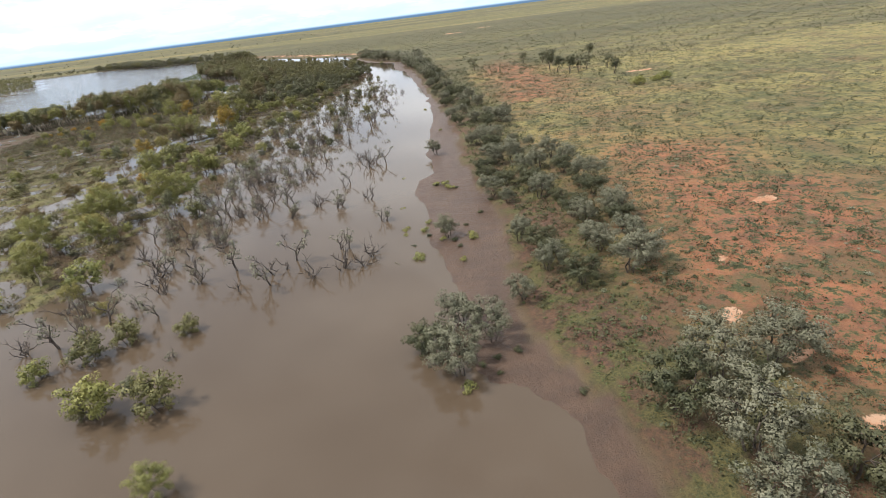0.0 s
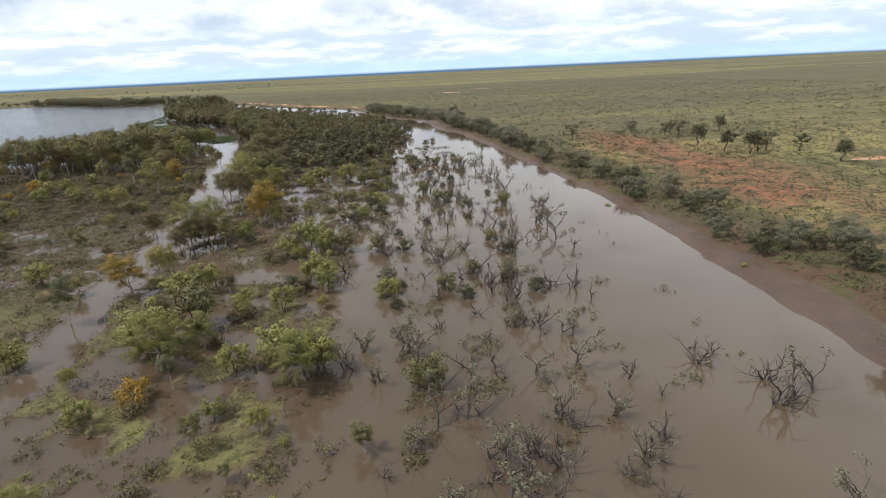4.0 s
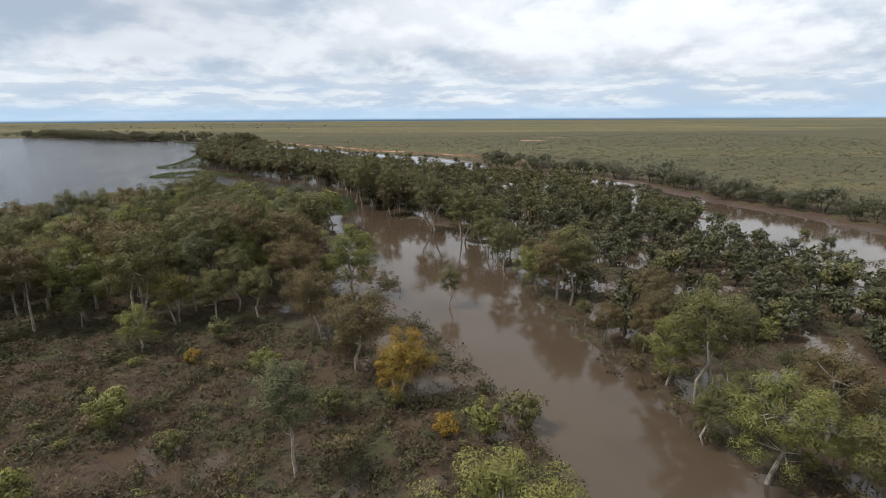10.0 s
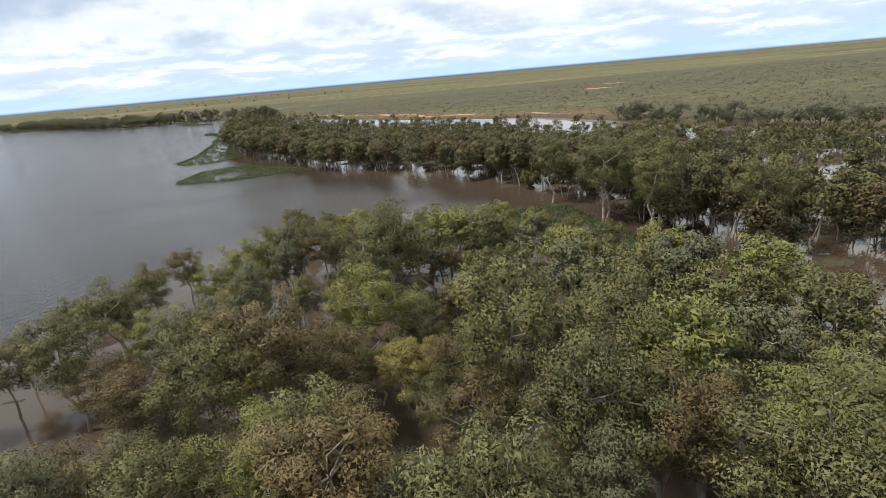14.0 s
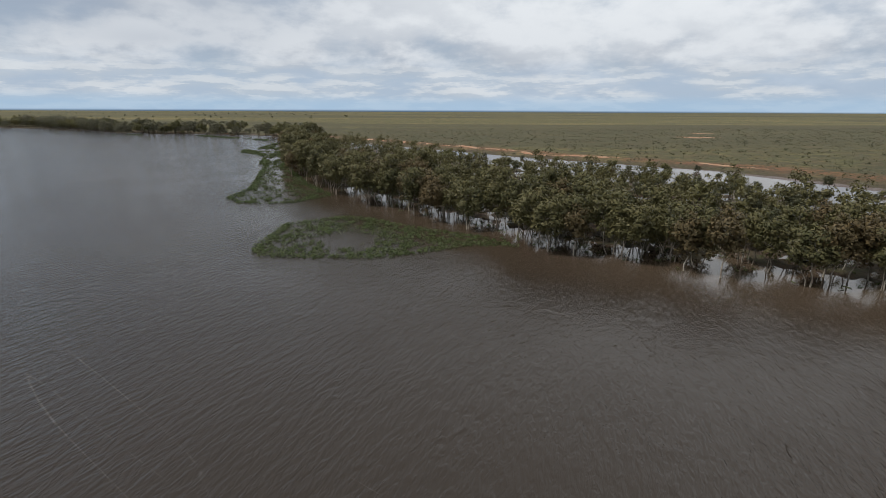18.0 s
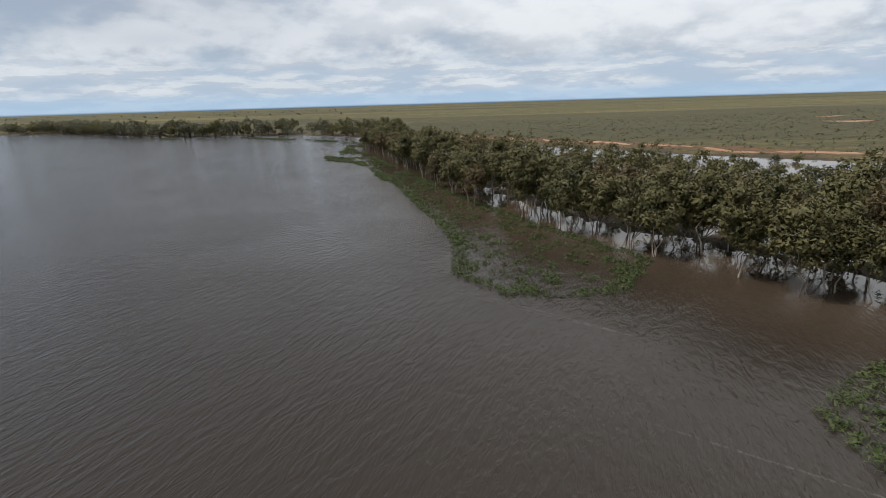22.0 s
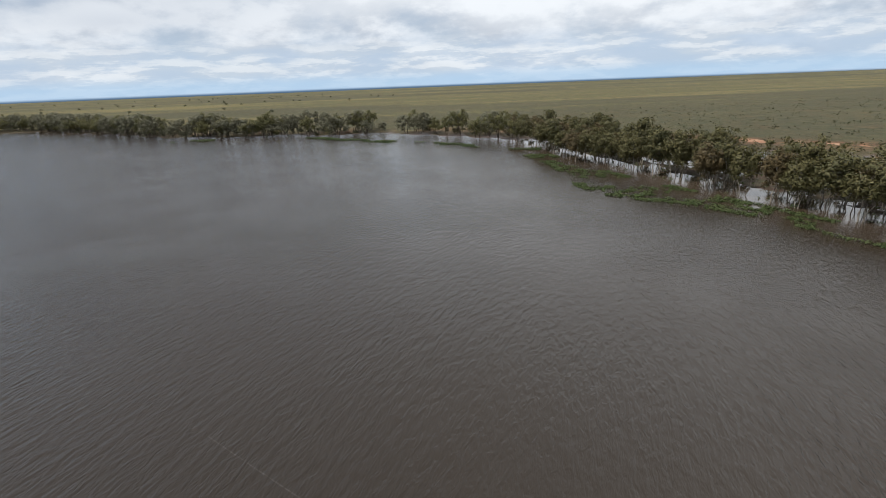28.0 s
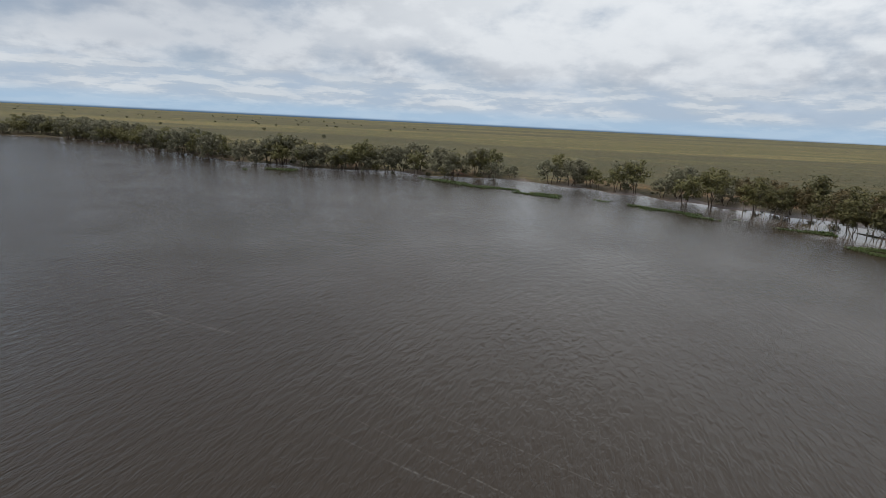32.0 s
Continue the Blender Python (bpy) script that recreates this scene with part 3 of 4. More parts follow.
def crown_shape(seed, h, width, base, clumps, clump, count, size, stems=1, trunk_r=0.2, droop=0.6, leafshape=0.36, stray=0.9):
    """Stems and branches as one mesh, and a lumpy crown of leaf clumps as another. base: where the crown begins, as a part of h."""
    r = np.random.default_rng(seed)
    zc, rz, rx = h * (1 + base) / 2, h * (1 - base) / 2 - clump * 0.5, width / 2 - clump * 0.5
    lump = r.uniform(0.72, 1.12, clumps)
    k = np.arange(clumps) + 0.5
    cz = 1 - 1.82 * k / clumps
    az = k * 2.39996 + r.uniform(-0.5, 0.5, clumps)
    cr = np.sqrt(np.maximum(0, 1 - cz * cz))
    inner = np.where(r.random(clumps) < 0.2, 0.55, 1.0) * lump
    skew = r.normal(0, 0.12, 2) * width
    cen = np.stack([cr * np.cos(az) * rx * inner + skew[0] * (cz + 1) * 0.5, cr * np.sin(az) * rx * inner + skew[1] * (cz + 1) * 0.5, zc + cz * rz * inner], 1)
    cen += r.normal(0, clump * 0.42, cen.shape)
    wood, nodes = [], []
    for s in range(stems):
        a = 6.283 * s / stems + r.uniform(0, 1)
        out = 0.0 if stems == 1 else 0.16 * width
        foot = np.array([math.cos(a), math.sin(a), 0]) * (0.0 if stems == 1 else 0.3)
        top = np.array([skew[0] * 0.6 + math.cos(a) * out * 1.5, skew[1] * 0.6 + math.sin(a) * out * 1.5, zc + 0.15 * rz])
        path = [foot + [0, 0, -0.7]]
        for q in (0.25, 0.5, 0.75, 1.0):
            path.append(foot + (top - foot) * q + np.array([*r.normal(0, 0.035 * h, 2), 0]) * (q < 1))
        wood.append(tube(path, trunk_r * np.array([1.25, 1.0, 0.8, 0.6, 0.35]) / stems ** 0.35, 6))
        nodes += path[2:]
    nodes = np.array(nodes)
    for c in cen[::2]:
        low = nodes[nodes[:, 2] < c[2] + 0.2] if (nodes[:, 2] < c[2] + 0.2).any() else nodes[:1]
        n = low[np.argmin(np.sum((low - c) ** 2, 1))]
        mid = (n + c) / 2 + r.normal(0, 0.03 * h, 3) - [0, 0, 0.02 * h]
        wood.append(tube([n, mid, c], trunk_r * np.array([0.36, 0.24, 0.08]), 3))
    radii = clump * r.uniform(0.75, 1.3, clumps)
    axis = np.array([skew[0] * 0.4, skew[1] * 0.4, zc - 0.2 * rz])
    lv, lf, ln = leaves(r, cen, radii, count, size, up=0.5, droop=droop, shape=leafshape, stray=stray, core=0.4, axis=axis)
    deep = axis + (cen - axis) * 0.8
    iv, fi, inn = leaves(r, deep, radii * 0.75, max(8, count // 4), size * 1.25, up=0.3, droop=0.2, shape=0.55, stray=1.2, core=0.02, axis=axis)
    return join(wood), (np.concatenate([lv, iv]), np.concatenate([lf, fi + len(lv)]), np.concatenate([ln, inn]))


def bare_shape(seed, h, tufts=0):
    """A dead tree: crooked forks with thin twigs."""
    r = np.random.default_rng(seed)
    wood, tips = [], []
    stems = 1 if r.random() < 0.55 else 2
    for s in range(stems):
        p, rad, d = limb(r, (r.normal(0, 0.15), r.normal(0, 0.15), -0.8), (*r.normal(0, 0.3, 2), 1), h * 0.42 + 0.8, 0.1, 0.19, 0.11, 4, 0.2)
        wood.append(tube(p, rad, 5))
        for k in range(r.integers(3, 6)):
            az, tl = r.uniform(0, 6.28), r.uniform(0.5, 1.45)
            q, qr, qd = limb(r, p[r.integers(2, 5)], (math.sin(tl) * math.cos(az), math.sin(tl) * math.sin(az), math.cos(tl)), h * r.uniform(0.28, 0.55), 0.55, 0.085, 0.04, 4, 0.3)
            wood.append(tube(q, qr, 4))
            for j in range(6):
                w = np.array(qd) + r.normal(0, 0.6, 3)
                u, ur, _ = limb(r, q[r.integers(1, 5)], w / np.linalg.norm(w), h * r.uniform(0.10, 0.24), 0.3, 0.04, 0.02, 2, 0.2)
                wood.append(tube(u, ur, 3))
                tips.append(u[-1])
    return join(wood), tips


def plant(name, parts, label, category, group):
    """A thing at the origin made of named meshes."""
    root = tagged(new(name), label, category, group)
    for pname, me in parts:
        ob = new(pname, me)
        ob.parent = root
    return root


def kind_tree(name, seed, leaf, label, group, bark, **shape):
    (wv, wf), (lv, lf, ln) = crown_shape(seed, **shape)
    crown = mesh_from("crown", lv, lf, LEAF[leaf], normals=ln)
    return plant(name, [("trunk", mesh_from("trunk", wv, wf, bark, True)), ("crown", crown)], label, "tree", group)


def kind_bush(seed, w, h, leaf, label, count=26, size=0.2, name="shrub", group="shrubs", clumps=9, bark=None):
    r = np.random.default_rng(seed)
    wood, cs = [], []
    for k in range(clumps):
        az, d = r.uniform(0, 6.28), w * 0.5 * math.sqrt(r.random())
        c = np.array([d * math.cos(az), d * math.sin(az), h * (0.35 + 0.4 * r.random() * (1 - d / w))])
        cs.append(c)
        wood.append(tube([(0, 0, -0.25), c * 0.5 + r.normal(0, 0.05, 3), c], [0.05, 0.035, 0.015], 4))
    wv, wf = join(wood)
    lv, lf, ln = leaves(r, cs, np.full(clumps, 0.34 * min(w, h * 1.4)), count, size, 0.3, stray=0.6, shape=0.42, axis=np.array([0, 0, 0.1 * h]))
    return plant(name, [("woody_base", mesh_from("woody_base", wv, wf, bark or BARK_DARK)), ("foliage", mesh_from("foliage", lv, lf, LEAF[leaf], normals=ln))], label, "shrub", group)


def kind_dead(seed, h, label, tuft=0):
    (wv, wf), tips = bare_shape(seed, h)
    parts = [("trunk", mesh_from("trunk", wv, wf, BARK_DEAD))]
    if tuft:
        r = np.random.default_rng(seed + 5)
        pick = [tips[i] for i in r.permutation(len(tips))[:tuft]]
        lv, lf, ln = leaves(r, pick, np.full(len(pick), 0.45), 26, 0.12, stray=0.6, shape=0.42)
        parts.append(("sparse_foliage", mesh_from("sparse_foliage", lv, lf, LEAF["grey"], normals=ln)))
    return plant("dead_tree", parts, label, "tree", "drowned trees")


def at(x, y, turn, s, sz=None, sink=0.1):
    return pose(x, y, ground_z(x, y) - sink, 0, 0, turn) @ Matrix.Diagonal((s, s, sz or s, 1))


class Stand:
    """Kinds to draw from; the first use places the kind itself, later ones copy it."""

    def __init__(self, kinds, seed):
        self.kinds, self.used, self.r = kinds, set(), np.random.default_rng(seed)

    def add(self, x, y, s=1.0, pick=None, sz=None):
        k = int(self.r.integers(len(self.kinds))) if pick is None else pick
        m = at(x, y, float(self.r.uniform(0, 360)), s, sz)
        if k in self.used:
            return copy_thing(self.kinds[k], m)
        self.used.add(k)
        self.kinds[k].matrix_basis = m
        return self.kinds[k]


def scatter(n, box, ok, seed, gap=0.0):
    """n points in the box for which ok(x, y) gives more than a random number, gap metres apart."""
    r = np.random.default_rng(seed)
    got = np.zeros((0, 2))
    for _ in range(60):
        x, y = r.uniform(box[0], box[1], n), r.uniform(box[2], box[3], n)
        keep = ok(x, y) > r.random(n)
        for p in np.stack([x, y], 1)[keep]:
            if len(got) >= n:
                return got
            if gap == 0 or len(got) == 0 or np.min(np.sum((got - p) ** 2, 1)) > gap * gap:
                got = np.vstack([got, p])
    return got


def soft(d, w=3.0):
    return np.clip(d / w, 0, 1)


def clumps_stuff(name, label, category, pts, leaf, seed, size, n, spray, high, shape=0.45, up=0.6):
    """Many low tufts in one mesh: pts are x, y, scale."""
    r = np.random.default_rng(seed)
    pts = np.asarray(pts, float)
    z = relief(pts[:, 0], pts[:, 1])[0]
    cen = np.stack([pts[:, 0], pts[:, 1], np.maximum(z, -0.05) + high * 0.3 * pts[:, 2]], 1)
    v, f, nn = leaves(r, cen, size * pts[:, 2], n, spray, up=up, flat=high / size, shape=shape)
    return tagged(new(name, mesh_from(name, v, f, LEAF[leaf], normals=nn)), label, category, kind="stuff")


# ---- tall gums along the creek, on the wooded point and on the flooded island ----
LUSH = dict(h=14.0, width=8.6, base=0.33, clumps=54, clump=1.08, count=300, size=0.115, trunk_r=0.24, leafshape=0.30, stray=0.6)
SLIM = dict(h=13.5, width=6.0, base=0.40, clumps=38, clump=0.92, count=260, size=0.11, trunk_r=0.18, leafshape=0.30, stray=0.6)
gums = Stand([
    kind_tree("gum_tree", 11, "olive", "river red gum with olive crown standing in floodwater", "river gums", BARK, **LUSH),
    kind_tree("gum_tree", 12, "olive", "river red gum with broad olive crown and pale limbs", "river gums", BARK, **{**LUSH, "stems": 2, "h": 13.0}),
    kind_tree("gum_tree", 13, "green", "river red gum with fresh green crown and pale trunk", "river gums", BARK, **{**LUSH, "h": 13.0, "base": 0.2, "width": 9.6}),
    kind_tree("gum_tree", 14, "yellow", "red gum with yellow and orange crown beside the creek", "river gums", BARK, **{**LUSH, "h": 10.5, "stems": 2, "base": 0.2}),
    kind_tree("gum_tree", 15, "rust", "river red gum with rusty brown-green crown", "river gums", BARK, **{**LUSH, "h": 12.5, "width": 9.0}),
    kind_tree("gum_tree", 16, "olive", "slender red gum with pale forked trunk", "river gums", BARK, **SLIM),
    kind_tree("gum_tree", 17, "mist", "slender grey-green gum with pale trunk", "river gums", BARK, **{**SLIM, "width": 5.4}),
    kind_tree("gum_tree", 29, "rust", "tall rusty gum on one bare straight trunk", "river gums", BARK, **{**SLIM, "width": 7.0, "base": 0.42}),
    kind_tree("gum_tree", 30, "straw", "red gum with straw-yellow and olive crown in the marsh", "river gums", BARK, **{**LUSH, "h": 11.5, "stems": 2}),
], 1)
CREEK_GUMS = [  # x, y, scale, kind
    (-114, 234, 0.80, 2), (-100, 250, 0.98, 3), (-104, 230, 0.5, 0), (-111, 211, 0.62, 8), (-116, 206, 0.6, 3), (-103, 204, 0.4, 2), (-149, 277, 0.78, 8), (-147, 301, 0.92, 2), (-162, 317, 0.8, 6),
    (-117, 317, 0.75, 0), (-110, 313, 0.72, 4), (-113, 293, 1.05, 0), (-105, 299, 0.95, 1), (-110, 278, 1.15, 2), (-108, 262, 0.95, 7), (-157, 337, 0.95, 4),
]
CREEK_GUMS += [(-163, 349, 0.92, 4), (-172, 377, 1.05, 5), (-158, 367, 0.95, 2), (-130, 405, 0.95, 1), (-125, 386, 0.95, 0), (-121, 358, 0.98, 4), (-110, 347, 0.75, 4), (-95, 243, 0.5, 0), (-136, 419, 1.1, 1), (-126, 410, 1.0, 0), (-158, 460, 0.95, 5), (-148, 446, 0.9, 5)]
CREEK_GUMS += [(-115, 369, 0.9, 4), (-113, 337, 0.7, 4), (-102, 284, 0.75, 2), (-112, 327, 0.75, 1), (-161, 473, 1.1, 1), (-155, 466, 1.05, 5), (-165, 492, 0.9, 5), (-152, 329, 0.6, 3), (-141, 358, 0.45, 5), (-105, 320, 0.6, 0)]
for x, y, s, k in CREEK_GUMS:
    gums.add(x, y, s * 1.18, k)
POINT_GUMS = [(-203, 392, 1.0, 5), (-197, 401, 0.95, 6), (-182, 401, 1.15, 2), (-170, 382, 0.92, 4), (-218, 389, 0.95, 4), (-217, 410, 0.95, 2), (-191, 412, 1.0, 5), (-190, 385, 0.6, 0), (-164, 376, 0.5, 2), (-156, 392, 0.6, 2), (-204, 429, 1.0, 0), (-188, 347, 0.6, 2), (-210, 373, 0.8, 2), (-201, 357, 0.8, 0), (-223, 374, 0.9, 0), (-178, 361, 0.75, 5)]
for x, y, s, k in POINT_GUMS:
    gums.add(x, y, s, k)


COARSE = dict(count=90, size=0.20, leafshape=0.42)
back_gums = Stand([
    kind_tree("point_gum", 111, "olive", "river red gum with olive crown on the wooded point", "gums of the wooded point", BARK, **{**LUSH, **COARSE}),
    kind_tree("point_gum", 112, "olive", "river red gum with broad olive crown on the wooded point", "gums of the wooded point", BARK, **{**LUSH, **COARSE, "stems": 2, "h": 13.0}),
    kind_tree("point_gum", 113, "green", "river red gum with fresh green crown on the wooded point", "gums of the wooded point", BARK, **{**LUSH, **COARSE, "h": 13.0}),
    kind_tree("point_gum", 115, "rust", "river red gum with rusty crown on the wooded point", "gums of the wooded point", BARK, **{**LUSH, **COARSE, "h": 12.5}),
    kind_tree("point_gum", 117, "mist", "slender grey-green gum on the wooded point", "gums of the wooded point", BARK, **{**SLIM, **COARSE}),
], 21)


def point_wood(x, y):
    south = np.interp(x, [-272, -225, -205, -173, -157], [318, 343, 354, 352, 380])
    taken = np.min([np.hypot(x - p[0], y - p[1]) for p in POINT_GUMS + CREEK_GUMS], axis=0)
    return soft(inside(x, y, WEST) - 2) * soft(-creek_depth(x, y) - 1) * soft(y - south, 4) * (taken > 4.5)


for x, y in scatter(270, (-290, -166, 318, 484), point_wood, 31, 4.5):
    d = float(inside(np.array([x]), np.array([y]), WEST)[0]) - (12.0 if x > -206 and y > 440 else 0.0)
    if d > 0:
        size = float(gums.r.uniform(0.85, 1.1)) * float(np.interp(d, [0, 10, 26, 42, 60], [0.55, 0.75, 0.92, 1.02, 1.12]))
        if abs(x + 195.7 + 0.475 * (y - 352)) > 36:
            back_gums.add(x, y, size)
        else:
            gums.add(x, y, size, int(gums.r.choice([0, 0, 1, 2, 4, 5, 6, 7, 8])))
gums.add(-222, 455, 0.95, 1)
for x, y in scatter(34, (-150, -95, 225, 440), lambda x, y: soft(creek_depth(x, y) + 9, 1) * (creek_depth(x, y) < 0) * (x > -128) * np.where(y > 260, 1, 0.4), 43, 4.5):
    gums.add(x, y, float(gums.r.uniform(0.55, 0.95)), int(gums.r.choice([0, 1, 4, 4, 5, 2])))

FAR = dict(h=11.6, width=6.4, base=0.27, clumps=36, clump=1.2, count=60, size=0.29, trunk_r=0.12, leafshape=0.42, stray=0.6)
shore = Stand([
    kind_tree("lakeside_gum", 18, "shaded_olive", "tall gum with thin pale stems at the lake edge", "lakeside gums", BARK, **{**FAR, "stems": 2}),
    kind_tree("lakeside_gum", 19, "shaded_rust", "tall brownish gum with thin pale stems at the lake edge", "lakeside gums", BARK, **FAR),
    kind_tree("lakeside_gum", 20, "shaded_olive", "tall olive gum with bare lower stems at the lake edge", "lakeside gums", BARK, **{**FAR, "stems": 3, "h": 10.4, "width": 6.6}),
    kind_tree("lakeside_gum", 24, "shaded_olive", "tall olive gum with bare lower stem at the lake edge", "lakeside gums", BARK, **{**FAR, "width": 5.0}),
], 8)


def lake_side(x, y):
    d = np.min([np.hypot(x - ax, y - ay) for ax, ay in np.concatenate([np.linspace(p, q, 8) for p, q in zip(ISLE_W[:-2], ISLE_W[1:-1])])], axis=0)
    return soft(inside(x, y, ISLE) - 0.5, 1.0) * soft(24 - d, 8)


for x, y in scatter(300, (-332, -125, 438, 965), lake_side, 32, 3.3):
    shore.add(x, y, float(shore.r.uniform(0.85, 1.12)) * float(np.interp(y, [520, 700], [1.0, 1.1])))

BOX = dict(h=6.8, width=6.6, base=0.18, clumps=24, clump=1.1, count=54, size=0.27, trunk_r=0.16, stems=2, leafshape=0.42, stray=0.6)
boxes = Stand([
    kind_tree("box_tree", 21, "dark", "dark-leaved black box tree in flooded woodland", "flooded woodland", BARK_DARK, **BOX),
    kind_tree("box_tree", 22, "dark", "dark-leaved black box tree in flooded woodland", "flooded woodland", BARK_DARK, **{**BOX, "width": 5.6}),
    kind_tree("box_tree", 23, "olive", "small olive-leaved tree standing in floodwater", "flooded woodland", BARK_DARK, **{**BOX, "h": 6.0, "width": 5.2}),
], 2)


def pool_side(x, y):
    """0 near the open pool along the island's eastern edge, 1 well inside."""
    e = np.array([(p[1], p[0]) for p in ISLE[len(ISLE_W):]])
    return np.where(y > 520, soft(np.interp(y, e[:, 0], e[:, 1]) - x - 14, 40), 1.0)


def flooded_wood(x, y):
    return pool_side(x, y) * soft(inside(x, y, ISLE) - 3, 8) * (np.interp(y, [310, 417, 546, 961], [-113, -128, -196, -305]) < x) + soft(inside(x, y, WEST) - 3) * (y > 325) * (x > -104) * 0.5


for x, y in scatter(300, (-290, -45, 305, 765), flooded_wood, 33, 4.6):
    boxes.add(x, y, float(boxes.r.uniform(0.7, 1.15)))

def pool_trees(x, y):
    e = np.array([(p[1], p[0]) for p in ISLE[len(ISLE_W):]])
    return soft(x - np.interp(y, e[:, 0], e[:, 1]) + 30, 8) * soft(-relief(x, y)[1] - 6, 6)


for x, y in scatter(70, (-230, -30, 500, 830), pool_trees, 44, 6.0):
    boxes.add(x, y, float(boxes.r.uniform(0.4, 0.85)))

# farther woods beyond the nearest three hundred, in one mesh each
def wood_stuff(name, label, pts, leaf, seed, h, w, low=0.5):
    r = np.random.default_rng(seed)
    vs = []
    feet = np.maximum(relief(pts[:, 0], pts[:, 1])[0], -0.3)
    for (x, y), foot in zip(pts, feet):
        s = r.uniform(low, 1.2)
        n = 9
        c = r.normal(0, 1, (n, 3))
        c /= np.linalg.norm(c, axis=1)[:, None]
        c = c * [w * 0.34 * s, w * 0.34 * s, h * 0.26 * s] + [x, y, foot + h * 0.64 * s]
        vs.append(c)
    v, f, nn = leaves(r, np.concatenate(vs), np.full(9 * len(pts), w * 0.24) * r.uniform(0.7, 1.2, 9 * len(pts)), 30, 0.40, up=0.5, stray=0.8, core=0.25, shape=0.45)
    stems = [tube([(x + r.normal(0, 0.5), y + r.normal(0, 0.5), -0.8), (x + r.normal(0, 0.9), y + r.normal(0, 0.4), h * 0.6)], [0.17, 0.07], 4) for x, y in pts for _ in range(2)]
    sv, sf = join(stems)
    sf = np.concatenate([sf[:, [0, 1, 2]], sf[:, [0, 2, 3]]])
    me = mesh_from(name, np.concatenate([v, sv]), np.concatenate([f, sf + len(v)]), LEAF[leaf], normals=np.concatenate([nn, 0 * sv]))
    me.materials.append(BARK if h > 7 else BARK_DARK)
    idx = np.zeros(len(f) + len(sf), np.int32)
    idx[len(f):] = 1
    me.polygons.foreach_set("material_index", idx)
    return tagged(new(name, me), label, "trees", kind="stuff")


wood_stuff("island_woodland", "dense olive and dark woodland on the flooded island", scatter(430, (-322, -60, 415, 960), lambda x, y: pool_side(x, y) * soft(inside(x, y, ISLE) - 8, 8), 81, 4.0), "shaded_olive", 82, 10.0, 6.0, 0.65)
wood_stuff("creek_woodland", "mixed dark and olive trees in flooded ground beside the creek", scatter(190, (-118, -38, 335, 470), lambda x, y: np.maximum(soft(inside(x, y, WEST) - 1), soft(inside(x, y, ISLE) - 1)) * soft(-creek_depth(x, y) - 3), 89, 4.2), "dark", 90, 6.2, 5.0)
wood_stuff("point_woodland", "olive gum woodland behind the wooded point", scatter(210, (-560, -262, 255, 520), lambda x, y: soft(inside(x, y, WEST) - 2) * soft(y - np.interp(x, [-501, -262], [268, 328]), 6), 83, 6.0), "olive", 84, 11.0, 8.0)

wood_stuff("west_woodland", "olive woodland along the western lake shore", scatter(300, (-1100, -470, 480, 1290), lambda x, y: soft(inside(x, y, WEST) - 2) * soft(90 - inside(x, y, WEST), 40), 91, 8.0), "olive", 92, 10.0, 9.0)

# ---- the far shore of the lake ----
def far_shore(x, y):
    e = relief(x, y)[1]
    line = EAST[EAST[:, 0] > 850][:14]
    d = np.min([np.hypot(x - px, y - py) for p, q in zip(line, line[1:]) for py, px in np.linspace(p, q, 25)], axis=0)
    d = np.where(e > 0, d, -d)
    return soft(d + 7, 2) * soft(np.interp(x, [-700, -480, -300], [26, 14, 10]) - d, 6) * (np.hypot(x + 368, y - 1039) > 11)


far_trees = Stand([
    kind_tree("shore_tree", 25, "dark", "dark bushy tree at the far lake shore", "far shore trees", BARK_DARK, **{**BOX, "h": 7.5, "width": 8.0}),
    kind_tree("shore_tree", 26, "grey", "grey-green spreading tree at the far lake shore", "far shore trees", BARK_DARK, **{**BOX, "h": 8.0, "width": 8.5}),
    kind_tree("shore_tree", 27, "olive", "olive gum at the far lake shore", "far shore trees", BARK_DARK, **{**BOX, "h": 9.0, "width": 7.5, "base": 0.25}),
], 9)
for x, y, s in [(-485, 1070, 1.6), (-317, 950, 1.35), (-322, 966, 1.2), (-333, 966, 1.1), (-464, 1065, 1.0), (-408, 1052, 1.0), (-397, 1052, 1.0), (-354, 1020, 0.8)]:
    far_trees.add(x, y, s)
for x, y in scatter(290, (-760, -290, 905, 1310), far_shore, 37, 3.8):
    far_trees.add(x, y, float(far_trees.r.uniform(0.45, 1.3)))
wood_stuff("far_woodland", "dark line of trees on the distant lake shore", scatter(240, (-1700, -690, 1240, 1420), lambda x, y: soft(y - np.interp(x, [-1500, -900, -699], [1302, 1287, 1263]) + 4, 4) * soft(np.interp(x, [-1500, -900, -699], [1302, 1287, 1263]) + 50 - y, 40), 85, 9.0), "dark", 86, 9.0, 10.0)
wood_stuff("scattered_trees", "scattered dark trees on the distant plain", scatter(110, (-1900, -250, 1120, 3000), lambda x, y: soft(relief(x, y)[1] - 20, 60) * np.clip(0.5 + waves(x, y, 260, 95), 0, 1) * 0.6, 87, 20.0), "dark", 88, 5.5, 8.0)

